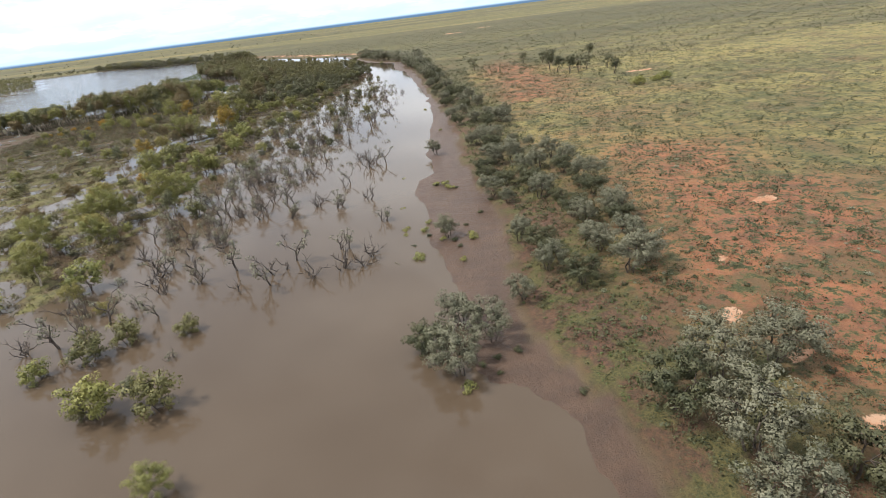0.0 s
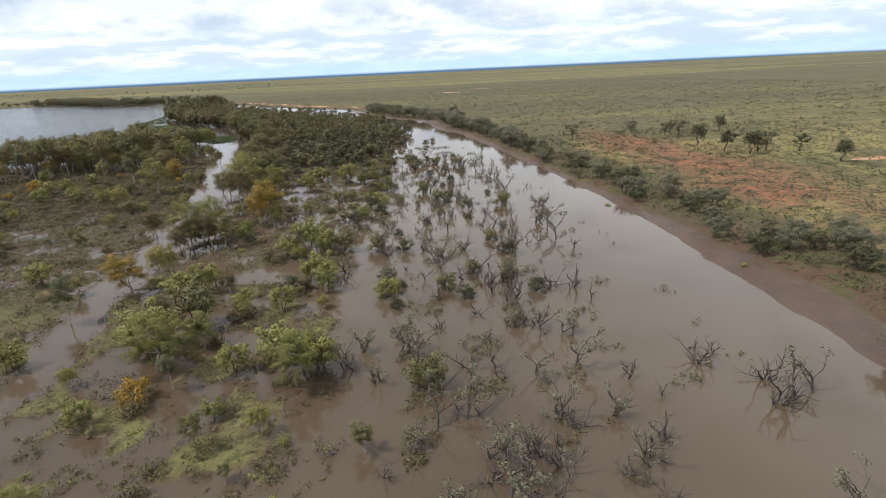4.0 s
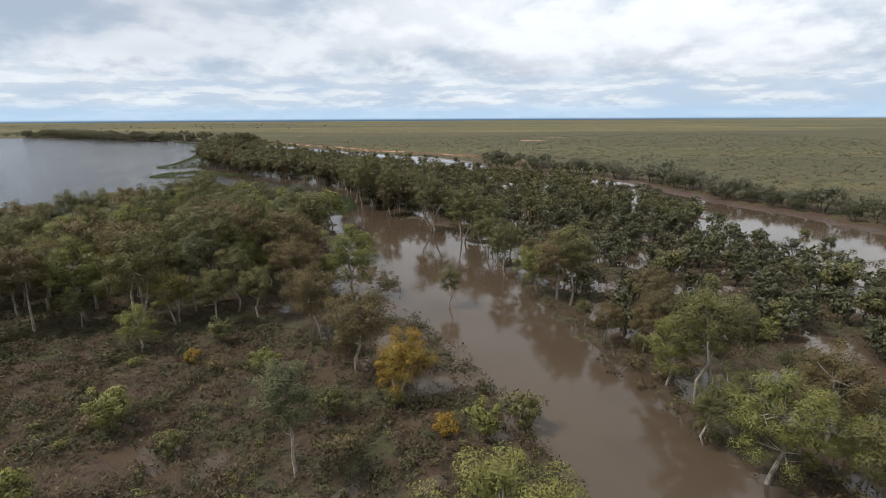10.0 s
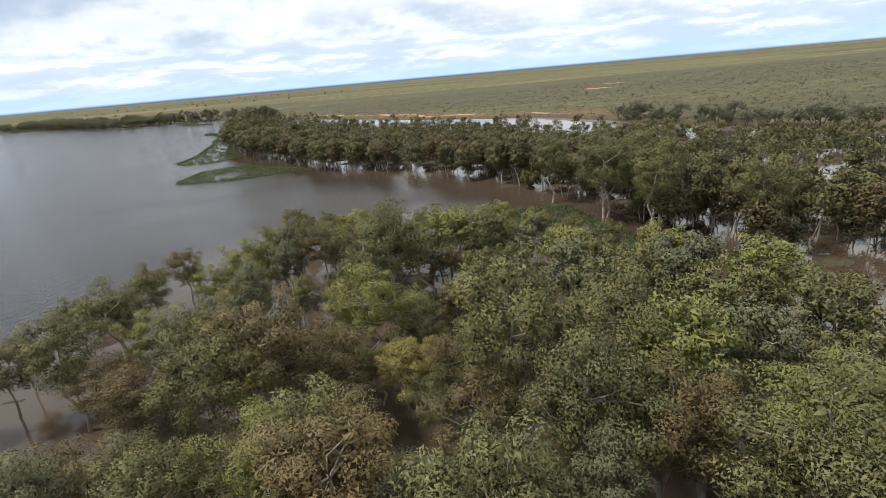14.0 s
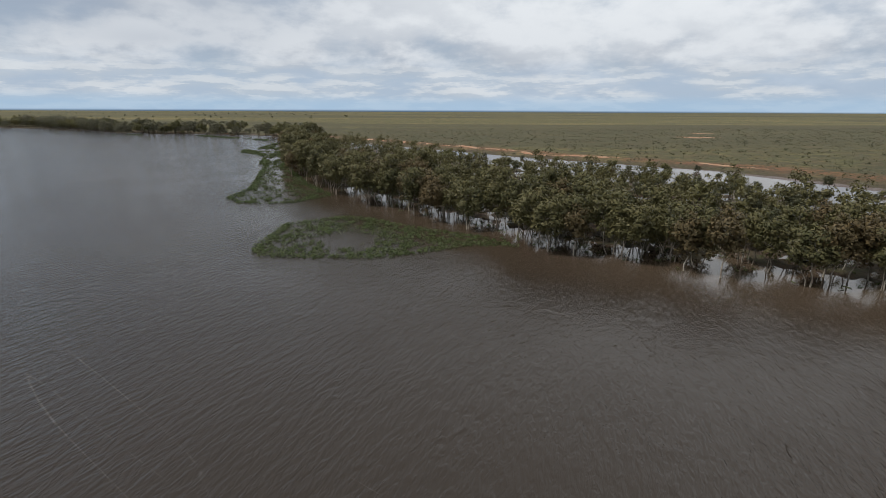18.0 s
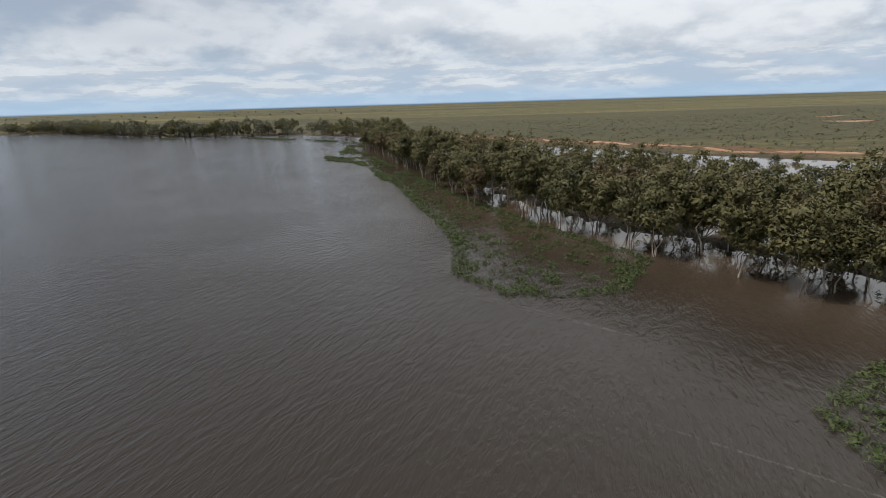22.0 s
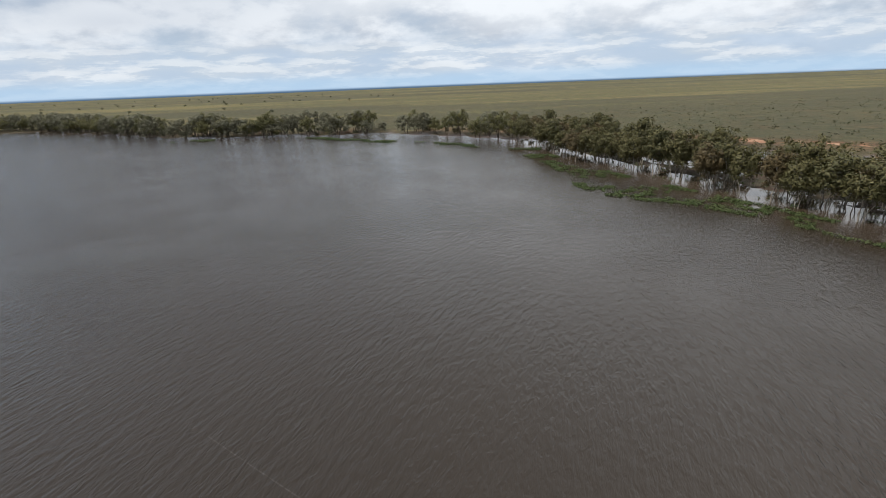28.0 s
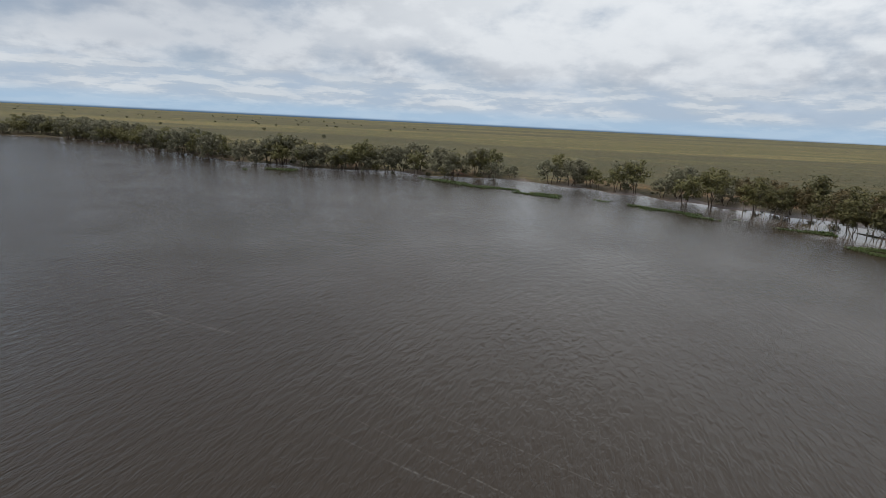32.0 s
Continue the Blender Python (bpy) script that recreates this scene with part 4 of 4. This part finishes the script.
# ---- trees on the eastern bank ----
BANKT = dict(h=6.2, width=7.0, base=0.22, clumps=40, clump=0.74, count=130, size=0.13, trunk_r=0.15, stems=3, leafshape=0.40, stray=0.6)
bank = Stand([
    kind_tree("bank_tree", 41, "grey", "grey-green spreading tree on the muddy bank", "bank trees", BARK_DARK, **BANKT),
    kind_tree("bank_tree", 42, "grey", "grey-green bushy tree with crooked stems on the bank", "bank trees", BARK_DARK, **{**BANKT, "width": 6.2}),
    kind_tree("bank_tree", 43, "dark", "dark green bushy tree on the muddy bank", "bank trees", BARK_DARK, **{**BANKT, "width": 6.6, "h": 5.2}),
    kind_tree("bank_tree", 44, "grey", "grey-green spreading tree on the distant bank", "bank trees", BARK_DARK, **{**BANKT, "clumps": 24, "clump": 1.05, "count": 60, "size": 0.22}),
    kind_tree("bank_tree", 45, "dark", "dark bushy tree on the distant bank", "bank trees", BARK_DARK, **{**BANKT, "clumps": 24, "clump": 1.05, "count": 60, "size": 0.22, "width": 6.8}),
], 4)
BANK_TREES = [(27, 77, 0.90), (33, 78, 0.90), (33, 71, 0.90), (34, 87, 0.90), (17, 73, 0.90), (1, 92, 0.85), (0, 50, 1.2), (-4, 56, 1.1), (5, 56, 1.1), (1, 61, 1.0), (11, 65, 0.75), (17, 81, 1), (29, 68, 1.3), (34, 90, 1.2), (13, 112, 1), (22, 112, 1.1), (36, 111, 1.2), (34, 126, 1.1), (17, 139, 1.1), (23, 39, 1.35), (29, 43, 1.3), (36, 44, 1.35), (27, 33, 1.45), (34, 29, 1.4), (25, 26, 1.2), (1, 157, 0.9), (15, 161, 1), (19, 155, 1), (9, 207, 1), (30, 196, 1.0), (26, 192, 0.9)]
for k, (x, y, s) in enumerate(BANK_TREES):
    bank.add(x, y, s, (0, 1, 0, 2)[k % 4])


def bank_belt(x, y):
    e = relief(x, y)[1]
    wide = np.interp(y, [40, 120, 200, 330, 600], [10, 26, 20, 13, 16])
    clear = np.hypot((x - 24) / 7, (y - 58) / 8) > 1
    return soft(e - 1.5, 2) * soft(wide - e, 5) * clear * np.where(y > 60, 1, 0.15)


for x, y in scatter(62, (-20, 60, 45, 330), bank_belt, 34, 4.6):
    bank.add(x, y, float(bank.r.uniform(0.6, 1.15)), int(bank.r.integers(3)))
for x, y in scatter(105, (-100, 30, 335, 640), bank_belt, 38, 4.2):
    bank.add(x, y, float(bank.r.uniform(0.45, 1.4)), 3 + int(bank.r.integers(2)))

# ---- drowned trees in the open floodwater ----
dead = Stand([kind_dead(50 + k, 4.6 + 0.5 * (k % 4), ("leafless drowned tree with crooked grey branches", "half-dead drowned tree with sparse grey-green leaves")[k % 2], tuft=(0, 14)[k % 2]) for k in range(8)], 5)
DEAD_A = [(-45, 132), (-49, 148), (-33, 156), (-41, 155), (-31, 125), (-15, 154), (-18, 122), (-21, 153), (-26, 137), (-26, 119), (-24, 162), (-40, 126), (-43, 197), (-32, 190), (-25, 209), (-26, 231), (-55, 168), (-38, 125), (-44, 119), (-51, 121), (-56, 125), (-13, 105), (-18, 158), (-25, 217), (-23, 164), (-38, 150), (-31, 185), (-64, 111), (-48, 100), (-42, 89), (-58, 92), (-31, 122), (-25, 134), (-20, 92), (-14, 87), (-30, 90)]
DEAD_B = [(-33, 86), (-20, 84), (-44, 129), (-37, 115), (-26, 82), (-33, 81), (-51, 90), (-65, 100), (-65, 88), (-66, 200), (-47, 214), (-55, 198), (-49, 198), (-47, 194), (-47, 191), (-35, 227), (-40, 214), (-24, 226), (-26, 262), (-23, 288), (-17, 270), (-50, 243), (-18, 247), (-67, 221), (-74, 209), (-65, 215), (-58, 200)]
for k, (x, y) in enumerate(DEAD_A + DEAD_B):
    dead.add(x, y, float(dead.r.uniform(0.9, 1.4)), (0, 2, 4, 1, 6, 3)[k % 6])
for x, y in scatter(120, (-72, -8, 60, 340), lambda x, y: soft(-relief(x, y)[4] - 5) * np.clip(1.0 - np.abs(x + 50 - (y - 150) * 0.09) / 24, 0.03, 1), 35, 2.6):
    dead.add(x, y, float(dead.r.uniform(0.7, 1.25)))

for x, y in scatter(55, (-74, -38, 85, 180), lambda x, y: soft(-relief(x, y)[4] - 12) * np.clip(1.0 - np.abs(x + 56) / 20, 0.1, 1), 46, 2.4):
    dead.add(x, y, float(dead.r.uniform(0.8, 1.2)), int(dead.r.choice([1, 3, 5, 7])))

# ---- marsh trees ----
SMALL = dict(h=4.4, width=4.2, base=0.16, clumps=22, clump=0.68, count=80, size=0.145, trunk_r=0.1, stems=2, leafshape=0.42, stray=0.6)
MARSH_KINDS = [
    kind_tree("small_tree", 61, "green", "small yellow-green tree standing in shallow water", "marsh trees", BARK_DARK, **SMALL),
    kind_tree("small_tree", 62, "olive", "small olive tree standing in shallow water", "marsh trees", BARK_DARK, **SMALL),
    kind_tree("small_tree", 63, "rust", "small brownish tree standing in the marsh", "marsh trees", BARK_DARK, **{**SMALL, "h": 3.6}),
    kind_tree("small_tree", 64, "yellow", "small tree with bright yellow foliage in the marsh", "marsh trees", BARK_DARK, **{**SMALL, "h": 3.4}),
    kind_tree("small_tree", 65, "dark", "small dark-leaved tree standing in floodwater", "marsh trees", BARK_DARK, **{**SMALL, "h": 4.8, "base": 0.25}),
]
scrub = Stand(MARSH_KINDS, 6)
MARSH_GUMS = [(-86, 117, 0.66, 8), (-90, 121, 0.6, 2), (-85, 129, 0.55, 2), (-97, 137, 0.6, 8), (-92, 103, 0.6, 8), (-99, 118, 0.55, 2), (-82, 112, 0.5, 2), (-115, 155, 0.5, 8), (-73, 131, 0.45, 2), (-95, 181, 0.4, 2), (-106, 150, 0.42, 8), (-79, 172, 0.4, 2), (-76, 133, 0.80, 2), (-70, 136, 0.68, 2), (-81, 138, 0.6, 8), (-95, 139, 0.85, 8), (-87, 126, 0.7, 2), (-83, 114, 0.7, 8), (-72, 128, 0.5, 6), (-96, 111, 0.62, 2), (-84, 93, 0.62, 2), (-70, 83, 0.52, 8), (-100, 176, 0.62, 2), (-79, 168, 0.52, 2), (-96, 182, 0.5, 0), (-70, 154, 0.42, 0), (-122, 195, 0.6, 6), (-82, 197, 0.22, 0), (-108, 126, 0.6, 4), (-49, 50, 0.36, 0), (-43, 52, 0.34, 6), (-33, 37, 0.36, 2), (-62, 78, 0.34, 8), (-141, 253, 0.5, 8), (-101, 144, 0.6, 8), (-112, 150, 0.55, 4), (-105, 192, 0.5, 0), (-89, 158, 0.45, 0)]
for x, y, s, k in MARSH_GUMS:
    gums.add(x, y, s * 1.3, k)
for x, y in scatter(26, (-130, -64, 85, 235), lambda x, y: soft(inside(x, y, WEST)) * soft(-creek_depth(x, y) - 1), 45, 7.0):
    gums.add(x, y, float(gums.r.uniform(0.3, 0.5)), int(gums.r.choice([0, 2, 2, 6, 8, 4])))
for x, y, s, k in [(-64, 126, 1.3, 1), (-76, 170, 1.4, 0), (-100, 168, 1.0, 3), (-102, 181, 1.3, 0), (-98, 188, 1.4, 1), (-81, 173, 1.2, 0), (-62, 165, 1.0, 1), (-110, 234, 1.3, 1), (-47, 51, 1.1, 0), (-39, 50, 1.1, 1), (-52, 67, 0.9, 1), (-43, 68, 0.7, 1), (-62, 60, 0.7, 0), (-56, 63, 1.0, 1)]:
    scrub.add(x, y, s, k)
for x, y, s, k in [(-71, 89, 1.2, 0), (-38, 27, 1.2, 0), (-78, 199, 0.9, 0), (-79, 204, 1.0, 0), (-82, 201, 0.8, 2), (-79, 220, 1.0, 0), (-75, 221, 0.9, 1), (-83, 225, 1.2, 0), (-88, 219, 0.8, 0), (-73, 238, 1.1, 4), (-66, 194, 0.8, 0), (-100, 204, 0.9, 0), (-105, 199, 1.0, 0), (-78, 297, 1.2, 0), (-91, 285, 1.1, 0), (-185, 314, 0.9, 0), (-190, 311, 1.0, 0)]:
    scrub.add(x, y, s, k)


def marsh_trees(x, y):
    dense = np.where(x > -112, np.interp(y, [60, 150, 200, 330], [0.5, 0.45, 0.8, 1.0]), np.interp(y, [60, 180, 330], [0.5, 0.22, 0.12]))
    return soft(inside(x, y, WEST) + 3, 6) * soft(-creek_depth(x, y)) * dense


for x, y in scatter(175, (-210, -46, 60, 340), marsh_trees, 36, 3.2):
    scrub.add(x, y, float(scrub.r.uniform(0.4, 0.9)), int(scrub.r.choice([0, 0, 1, 2, 4, 0, 1])))
for x, y in scatter(62, (-72, -30, 180, 400), lambda x, y: soft(-relief(x, y)[4] - 12, 20) * np.where(x > -60, 0.5, 0.9), 39, 3.5):
    scrub.add(x, y, float(scrub.r.uniform(0.5, 0.95)), int(scrub.r.choice([1, 4, 4])))

# ---- low bushes ----
drowned = scatter(2600, (-66, -12, 150, 380), lambda x, y: soft(-relief(x, y)[4] - 10, 10) * soft(waves(x, y, 15, 91) + 0.35 * waves(x, y, 6, 92) - np.interp(x, [-66, -12], [0.2, 0.75]), 0.2), 93)
drowned = np.column_stack([drowned, np.random.default_rng(8).uniform(0.5, 1.2, len(drowned))])
clumps_stuff("drowned_scrub", "low olive and brown scrub half under floodwater", "scrub", drowned, "marsh", 94, 0.6, 9, 0.24, 0.7, 0.25, 0.8)
tufts = Stand([
    kind_bush(91, 1.5, 0.9, "green", "rounded yellow-green bush in shallow water", name="water_bush", group="water bushes", count=60, size=0.085),
    kind_bush(92, 1.3, 0.8, "salt", "rounded grey-green bush in shallow water", name="water_bush", group="water bushes", count=60, size=0.085),
], 10)
BUSHES = [(-27, 104), (-24, 99), (-11, 86), (-9, 83), (-5, 84), (-8, 99), (-12, 96), (-8, 96), (0, 91), (2, 90), (3, 87), (6, 90), (3, 81), (0, 126), (4, 122), (-49, 112), (-55, 107), (-12, 138), (-9, 136), (-34, 133), (-36, 135), (0, 126), (2, 126), (3, 123), (5, 122), (-33, 156), (-46, 149), (-37, 158), (4, 191), (-22, 201), (-13, 60), (-8, 40), (-12, 35), (-27, 104), (-17, 101), (-9, 83), (-5, 85), (8, 53), (5, 52), (5, 49), (3, 51), (14, 44), (1, 47), (-3, 101), (-4, 97), (1, 99), (0, 95), (5, 97), (9, 103), (-3, 94), (-6, 90), (6, 91), (12, 110)]
for x, y in BUSHES:
    tufts.add(x, y, float(tufts.r.uniform(0.7, 1.2)))
for x, y in scatter(60, (-60, 4, 60, 300), lambda x, y: soft(-relief(x, y)[4] - 1), 40, 5.0):
    tufts.add(x, y, float(tufts.r.uniform(0.4, 0.9)))
silver = Stand([
    kind_bush(93, 1.5, 0.9, "silver", "rounded silvery bush under the bank trees", name="silver_bush", group="silver bushes", count=60, size=0.085),
    kind_bush(94, 1.4, 0.7, "salt", "low grey-green bush on the red bank", name="silver_bush", group="silver bushes", count=60, size=0.085),
], 11)
for x, y in scatter(130, (8, 75, 25, 150), lambda x, y: soft(relief(x, y)[1] - 2) * np.where(np.hypot((x - 30) / 9, (y - 68) / 7) < 1, 1.0, 0.16), 41, 1.3):
    silver.add(x, y, float(silver.r.uniform(0.5, 1.25)))
brown = Stand([
    kind_bush(95, 2.2, 1.5, "rust", "brownish low shrub in the wet marsh", name="marsh_shrub", group="marsh shrubs", count=56, size=0.11, clumps=9),
    kind_bush(96, 2.0, 1.3, "marsh", "dull green low shrub in the wet marsh", name="marsh_shrub", group="marsh shrubs", count=56, size=0.11, clumps=9),
    kind_bush(97, 1.8, 1.4, "green", "bright green low shrub in the wet marsh", name="marsh_shrub", group="marsh shrubs", count=56, size=0.11, clumps=9),
], 12)
for x, y in scatter(290, (-215, -75, 100, 345), lambda x, y: soft(inside(x, y, WEST)) * soft(-creek_depth(x, y) + 0.5), 42, 2.4):
    brown.add(x, y, float(brown.r.uniform(0.6, 1.3)), int(brown.r.choice([0, 0, 1, 1, 2])))
def lump_stuff(name, label, pts, leaf, seed, size):
    """Low rounded scrub in one mesh."""
    r = np.random.default_rng(seed)
    z = np.maximum(relief(pts[:, 0], pts[:, 1])[0], -0.1)
    s = r.uniform(0.5, 1.3, len(pts)) * size
    cen = np.repeat(np.column_stack([pts, z + s * 0.4]), 2, 0) + r.normal(0, 0.45 * size, (2 * len(pts), 3)) * [1, 1, 0.3]
    rad = np.repeat(s, 2) * 0.75
    lv, lf, ln = leaves(r, cen, rad, 17, 0.2, up=0.6, stray=0.7, shape=0.26, core=0.1, droop=-0.5)
    me = mesh_from(name, lv, lf, LEAF[leaf], normals=ln)
    return tagged(new(name, me), label, "scrub", kind="stuff")


def marsh_low(x, y):
    z, east, marsh, creek, edge = relief(x, y)
    return soft(marsh + 0.5, 2) * soft(z + 0.15, 0.12) * (creek < 0.5) * (east < -2) * np.clip(0.45 + waves(x, y, 11, 64) + 0.4 * waves(x, y, 4, 65), 0.06, 1)


lump_stuff("brown_scrub", "reddish brown low scrub covering the wet marsh", scatter(3400, (-225, -60, 60, 400), marsh_low, 111), "brown", 112, 1.25)
lump_stuff("olive_scrub", "dull olive low scrub covering the wet marsh", scatter(4600, (-225, -60, 60, 400), marsh_low, 113), "marsh", 114, 1.15)
lump_stuff("green_scrub", "yellow-green low shrubs scattered over the wet marsh", scatter(1100, (-225, -60, 60, 340), marsh_low, 119), "green", 120, 0.95)
def creekside(x, y):
    z, east, marsh, creek, edge = relief(x, y)
    return soft(marsh, 2) * (creek < 0.2) * np.clip(0.5 + waves(x, y, 10, 164) + 0.4 * waves(x, y, 4, 165), 0.05, 1)


lump_stuff("creekside_brown_scrub", "grey-brown twiggy scrub on the wet ground beside the creek", scatter(2600, (-235, -128, 262, 352), creekside, 211), "brown", 212, 1.2)
lump_stuff("creekside_olive_scrub", "dull olive scrub on the wet ground beside the creek", scatter(1900, (-235, -128, 262, 352), creekside, 213), "salt", 214, 1.0)
for x, y in scatter(46, (-225, -132, 268, 348), creekside, 215, 3.6):
    scrub.add(x, y, float(scrub.r.uniform(0.45, 0.95)), int(scrub.r.choice([0, 0, 1, 2, 3])) if y > 285 else int(scrub.r.choice([1, 2, 0])))
lump_stuff("point_undergrowth", "dark olive undergrowth beneath the gums of the wooded point", scatter(1500, (-285, -150, 322, 484), lambda x, y: soft(inside(x, y, WEST) - 1) * (creek_depth(x, y) < -0.5) * (relief(x, y)[0] > 0.0) * np.clip(0.6 + waves(x, y, 12, 66), 0.1, 1), 117), "salt", 118, 0.9)
lump_stuff("bank_scrub", "low green undergrowth along the tree-lined bank", scatter(900, (-60, 60, 40, 480), lambda x, y: soft(relief(x, y)[1] - 1) * soft(22 - relief(x, y)[1], 8), 115), "salt", 116, 0.7)
plain_bush = Stand([kind_bush(98, 6.0, 3.6, "green", "large bright yellow-green bush on the plain", name="plain_bush", group="plain bushes", count=60, size=0.3, clumps=16)], 13)
for x, y, s in [(95, 229, 1.1), (111, 237, 0.85), (105, 232, 0.7)]:
    plain_bush.add(x, y, s)
pines = Stand([
    kind_tree("pine_tree", 71, "dark", "dark green pine on the red plain", "pine grove", BARK_DARK, h=7.5, width=5.0, base=0.2, clumps=20, clump=1.05, count=40, size=0.26),
    kind_tree("pine_tree", 72, "dark", "dark green leaning pine on the red plain", "pine grove", BARK_DARK, h=6.5, width=6.0, base=0.25, clumps=20, clump=1.05, count=20, size=0.26),
], 7)
for x, y in [(71, 365), (80, 350), (86, 346), (113, 354), (78, 300), (82, 291), (94, 296), (88, 294), (103, 289), (99, 266), (36, 361), (77, 318)]:
    pines.add(x, y, float(pines.r.uniform(0.95, 1.3)))

# ---- ground cover ----
pl = scatter(11000, (0, 190, 20, 380), lambda x, y: soft(relief(x, y)[1] - 2) * np.clip(1.15 - (x - 10) / 200, 0.2, 1) * np.clip(0.3 + waves(x, y, 14, 96) + 0.5 * waves(x, y, 5, 97), 0.05, 1), 101)
pl = np.column_stack([pl, np.random.default_rng(1).uniform(0.5, 1.45, len(pl)) ** 1.5])
clumps_stuff("saltbush", "low grey-green saltbush dotted over the plain", "saltbush", pl, "salt", 102, 0.9, 16, 0.19, 0.7)
pf = scatter(9000, (-260, 520, 330, 1150), lambda x, y: soft(relief(x, y)[1] - 4) * np.clip(1.1 - y / 1200, 0.1, 1) * np.clip(0.3 + waves(x, y, 22, 98) + 0.5 * waves(x, y, 8, 99), 0.04, 1), 103)
pf = np.column_stack([pf, np.random.default_rng(2).uniform(0.6, 1.6, len(pf))])
clumps_stuff("distant_saltbush", "dark saltbush tufts on the distant plain", "saltbush", pf, "salt", 104, 1.1, 8, 0.42, 0.8)


def marsh_cover(x, y):
    z, east, marsh, creek, edge = relief(x, y)
    return soft(marsh + 1, 3) * soft(z + 0.22, 0.16) * (creek < 0.5) * (east < -2)


mg = scatter(15000, (-225, -40, 60, 400), marsh_cover, 105)
mg = np.column_stack([mg, np.random.default_rng(3).uniform(0.45, 1.3, len(mg))])
clumps_stuff("marsh_grass", "tufts of olive and brown marsh grass in shallow water", "grass", mg, "marsh", 106, 0.62, 7, 0.30, 0.5, 0.2, 0.9)
ig = scatter(2600, (-312, -60, 415, 938), lambda x, y: soft(inside(x, y, ISLE)) * 0.8, 107)
ig = np.column_stack([ig, np.random.default_rng(4).uniform(0.6, 1.6, len(ig))])
clumps_stuff("island_grass", "dull green grass under the island trees", "grass", ig, "reed", 108, 0.7, 7, 0.4, 0.4, 0.22, 0.9)
lg = scatter(2600, (4, 60, 40, 330), lambda x, y: soft(relief(x, y)[1] - 0.5) * soft(24 - relief(x, y)[1], 8), 109)
lg = np.column_stack([lg, np.random.default_rng(5).uniform(0.4, 1.1, len(lg))])
clumps_stuff("bank_grass", "bright green grass under the bank trees", "grass", lg, "reed", 110, 0.5, 8, 0.2, 0.25, 0.3, 0.9)

nt = scatter(7000, (8, 75, 14, 175), lambda x, y: soft(relief(x, y)[1] - 1) * np.clip(0.45 + waves(x, y, 10, 196) + 0.5 * waves(x, y, 4, 197), 0.05, 1) * np.clip(1.3 - y / 170, 0.15, 1), 201)
nt = np.column_stack([nt, np.random.default_rng(6).uniform(0.35, 1.2, len(nt))])
clumps_stuff("bank_tufts", "small olive and dark tufts on red soil near the bank", "herbs", nt, "salt", 202, 0.42, 10, 0.11, 0.3, 0.4)

# ---- reed beds along the lake ----
REED_BEDS = {
    "reed_bed_outer": [(-279, 610), (-281, 599), (-283, 588), (-280, 582), (-275, 580), (-265, 578), (-259, 577), (-250, 579), (-240, 583), (-228, 581), (-236, 592), (-244, 598), (-251, 604), (-258, 613), (-266, 616)],
    "reed_bed_middle": [(-315, 766), (-308, 740), (-304, 704), (-302, 690), (-300, 668), (-303, 650), (-298, 640), (-290, 637), (-281, 637), (-270, 650), (-278, 670), (-284, 690), (-292, 720), (-298, 750)],
    "reed_bed_tip": [(-331, 903), (-331, 873), (-339, 837), (-338, 820), (-325, 808), (-317, 789), (-314, 769), (-312, 750), (-303, 737), (-296, 732), (-298, 750), (-305, 780), (-312, 815), (-318, 850), (-320, 900)],
    "reed_bed_far": [(-428, 1037), (-409, 1010), (-388, 988), (-364, 962), (-340, 937), (-319, 915), (-316, 920), (-336, 943), (-358, 970), (-384, 995), (-404, 1016), (-424, 1040)],
    "reed_bed_north": [(-513, 1052), (-489, 1051), (-487, 1058), (-508, 1062)],
    "reed_bed_point": [(-163, 488), (-173, 490), (-185, 489), (-202, 491), (-207, 484), (-200, 476), (-188, 468), (-177, 458), (-172, 448), (-164, 450), (-160, 462)],
}
for k, (nm, poly) in enumerate(REED_BEDS.items()):
    P = np.array(poly, float)
    lo, hi = P.min(0), P.max(0)
    area = abs(np.sum(P[:, 0] * np.roll(P[:, 1], -1) - P[:, 1] * np.roll(P[:, 0], -1))) / 2
    n = int(min(4200, area * (7.0 if nm == "reed_bed_point" else 2.6)))
    far = nm in ("reed_bed_far", "reed_bed_north", "reed_bed_tip")

    def thick(x, y):
        d = inside(x, y, poly)
        gaps = waves(x, y, 9, 60 + k) + 0.5 * waves(x, y, 4, 70 + k)
        pool = np.hypot((x + 264) / 7, (y - 591) / 6) + 0.25 * waves(x, y, 6, 77)
        inner = 0.9 if nm == "reed_bed_point" else 0.12 if nm in ("reed_bed_middle", "reed_bed_tip") else 0.6
        return soft(d + 0.4, 0.8) * np.clip(inner + gaps * 0.8 + np.clip(2.6 - d, 0, 1) * 0.9, 0, 1) * soft(pool - 0.75, 0.4) * (soft(waves(x, y, 26, 80) + 0.15, 0.2) if far else 1.0)

    pts = scatter(n, (lo[0], hi[0], lo[1], hi[1]), thick, 120 + k)
    pts = np.column_stack([pts, np.random.default_rng(k).uniform(0.6, 1.2, len(pts))])
    clumps_stuff("reed_bed", "bed of green reeds at the lake edge", "reeds", pts, "reed", 130 + k, 0.5, 6, 0.42 if far else 0.32, 0.38, 0.18, 0.9)
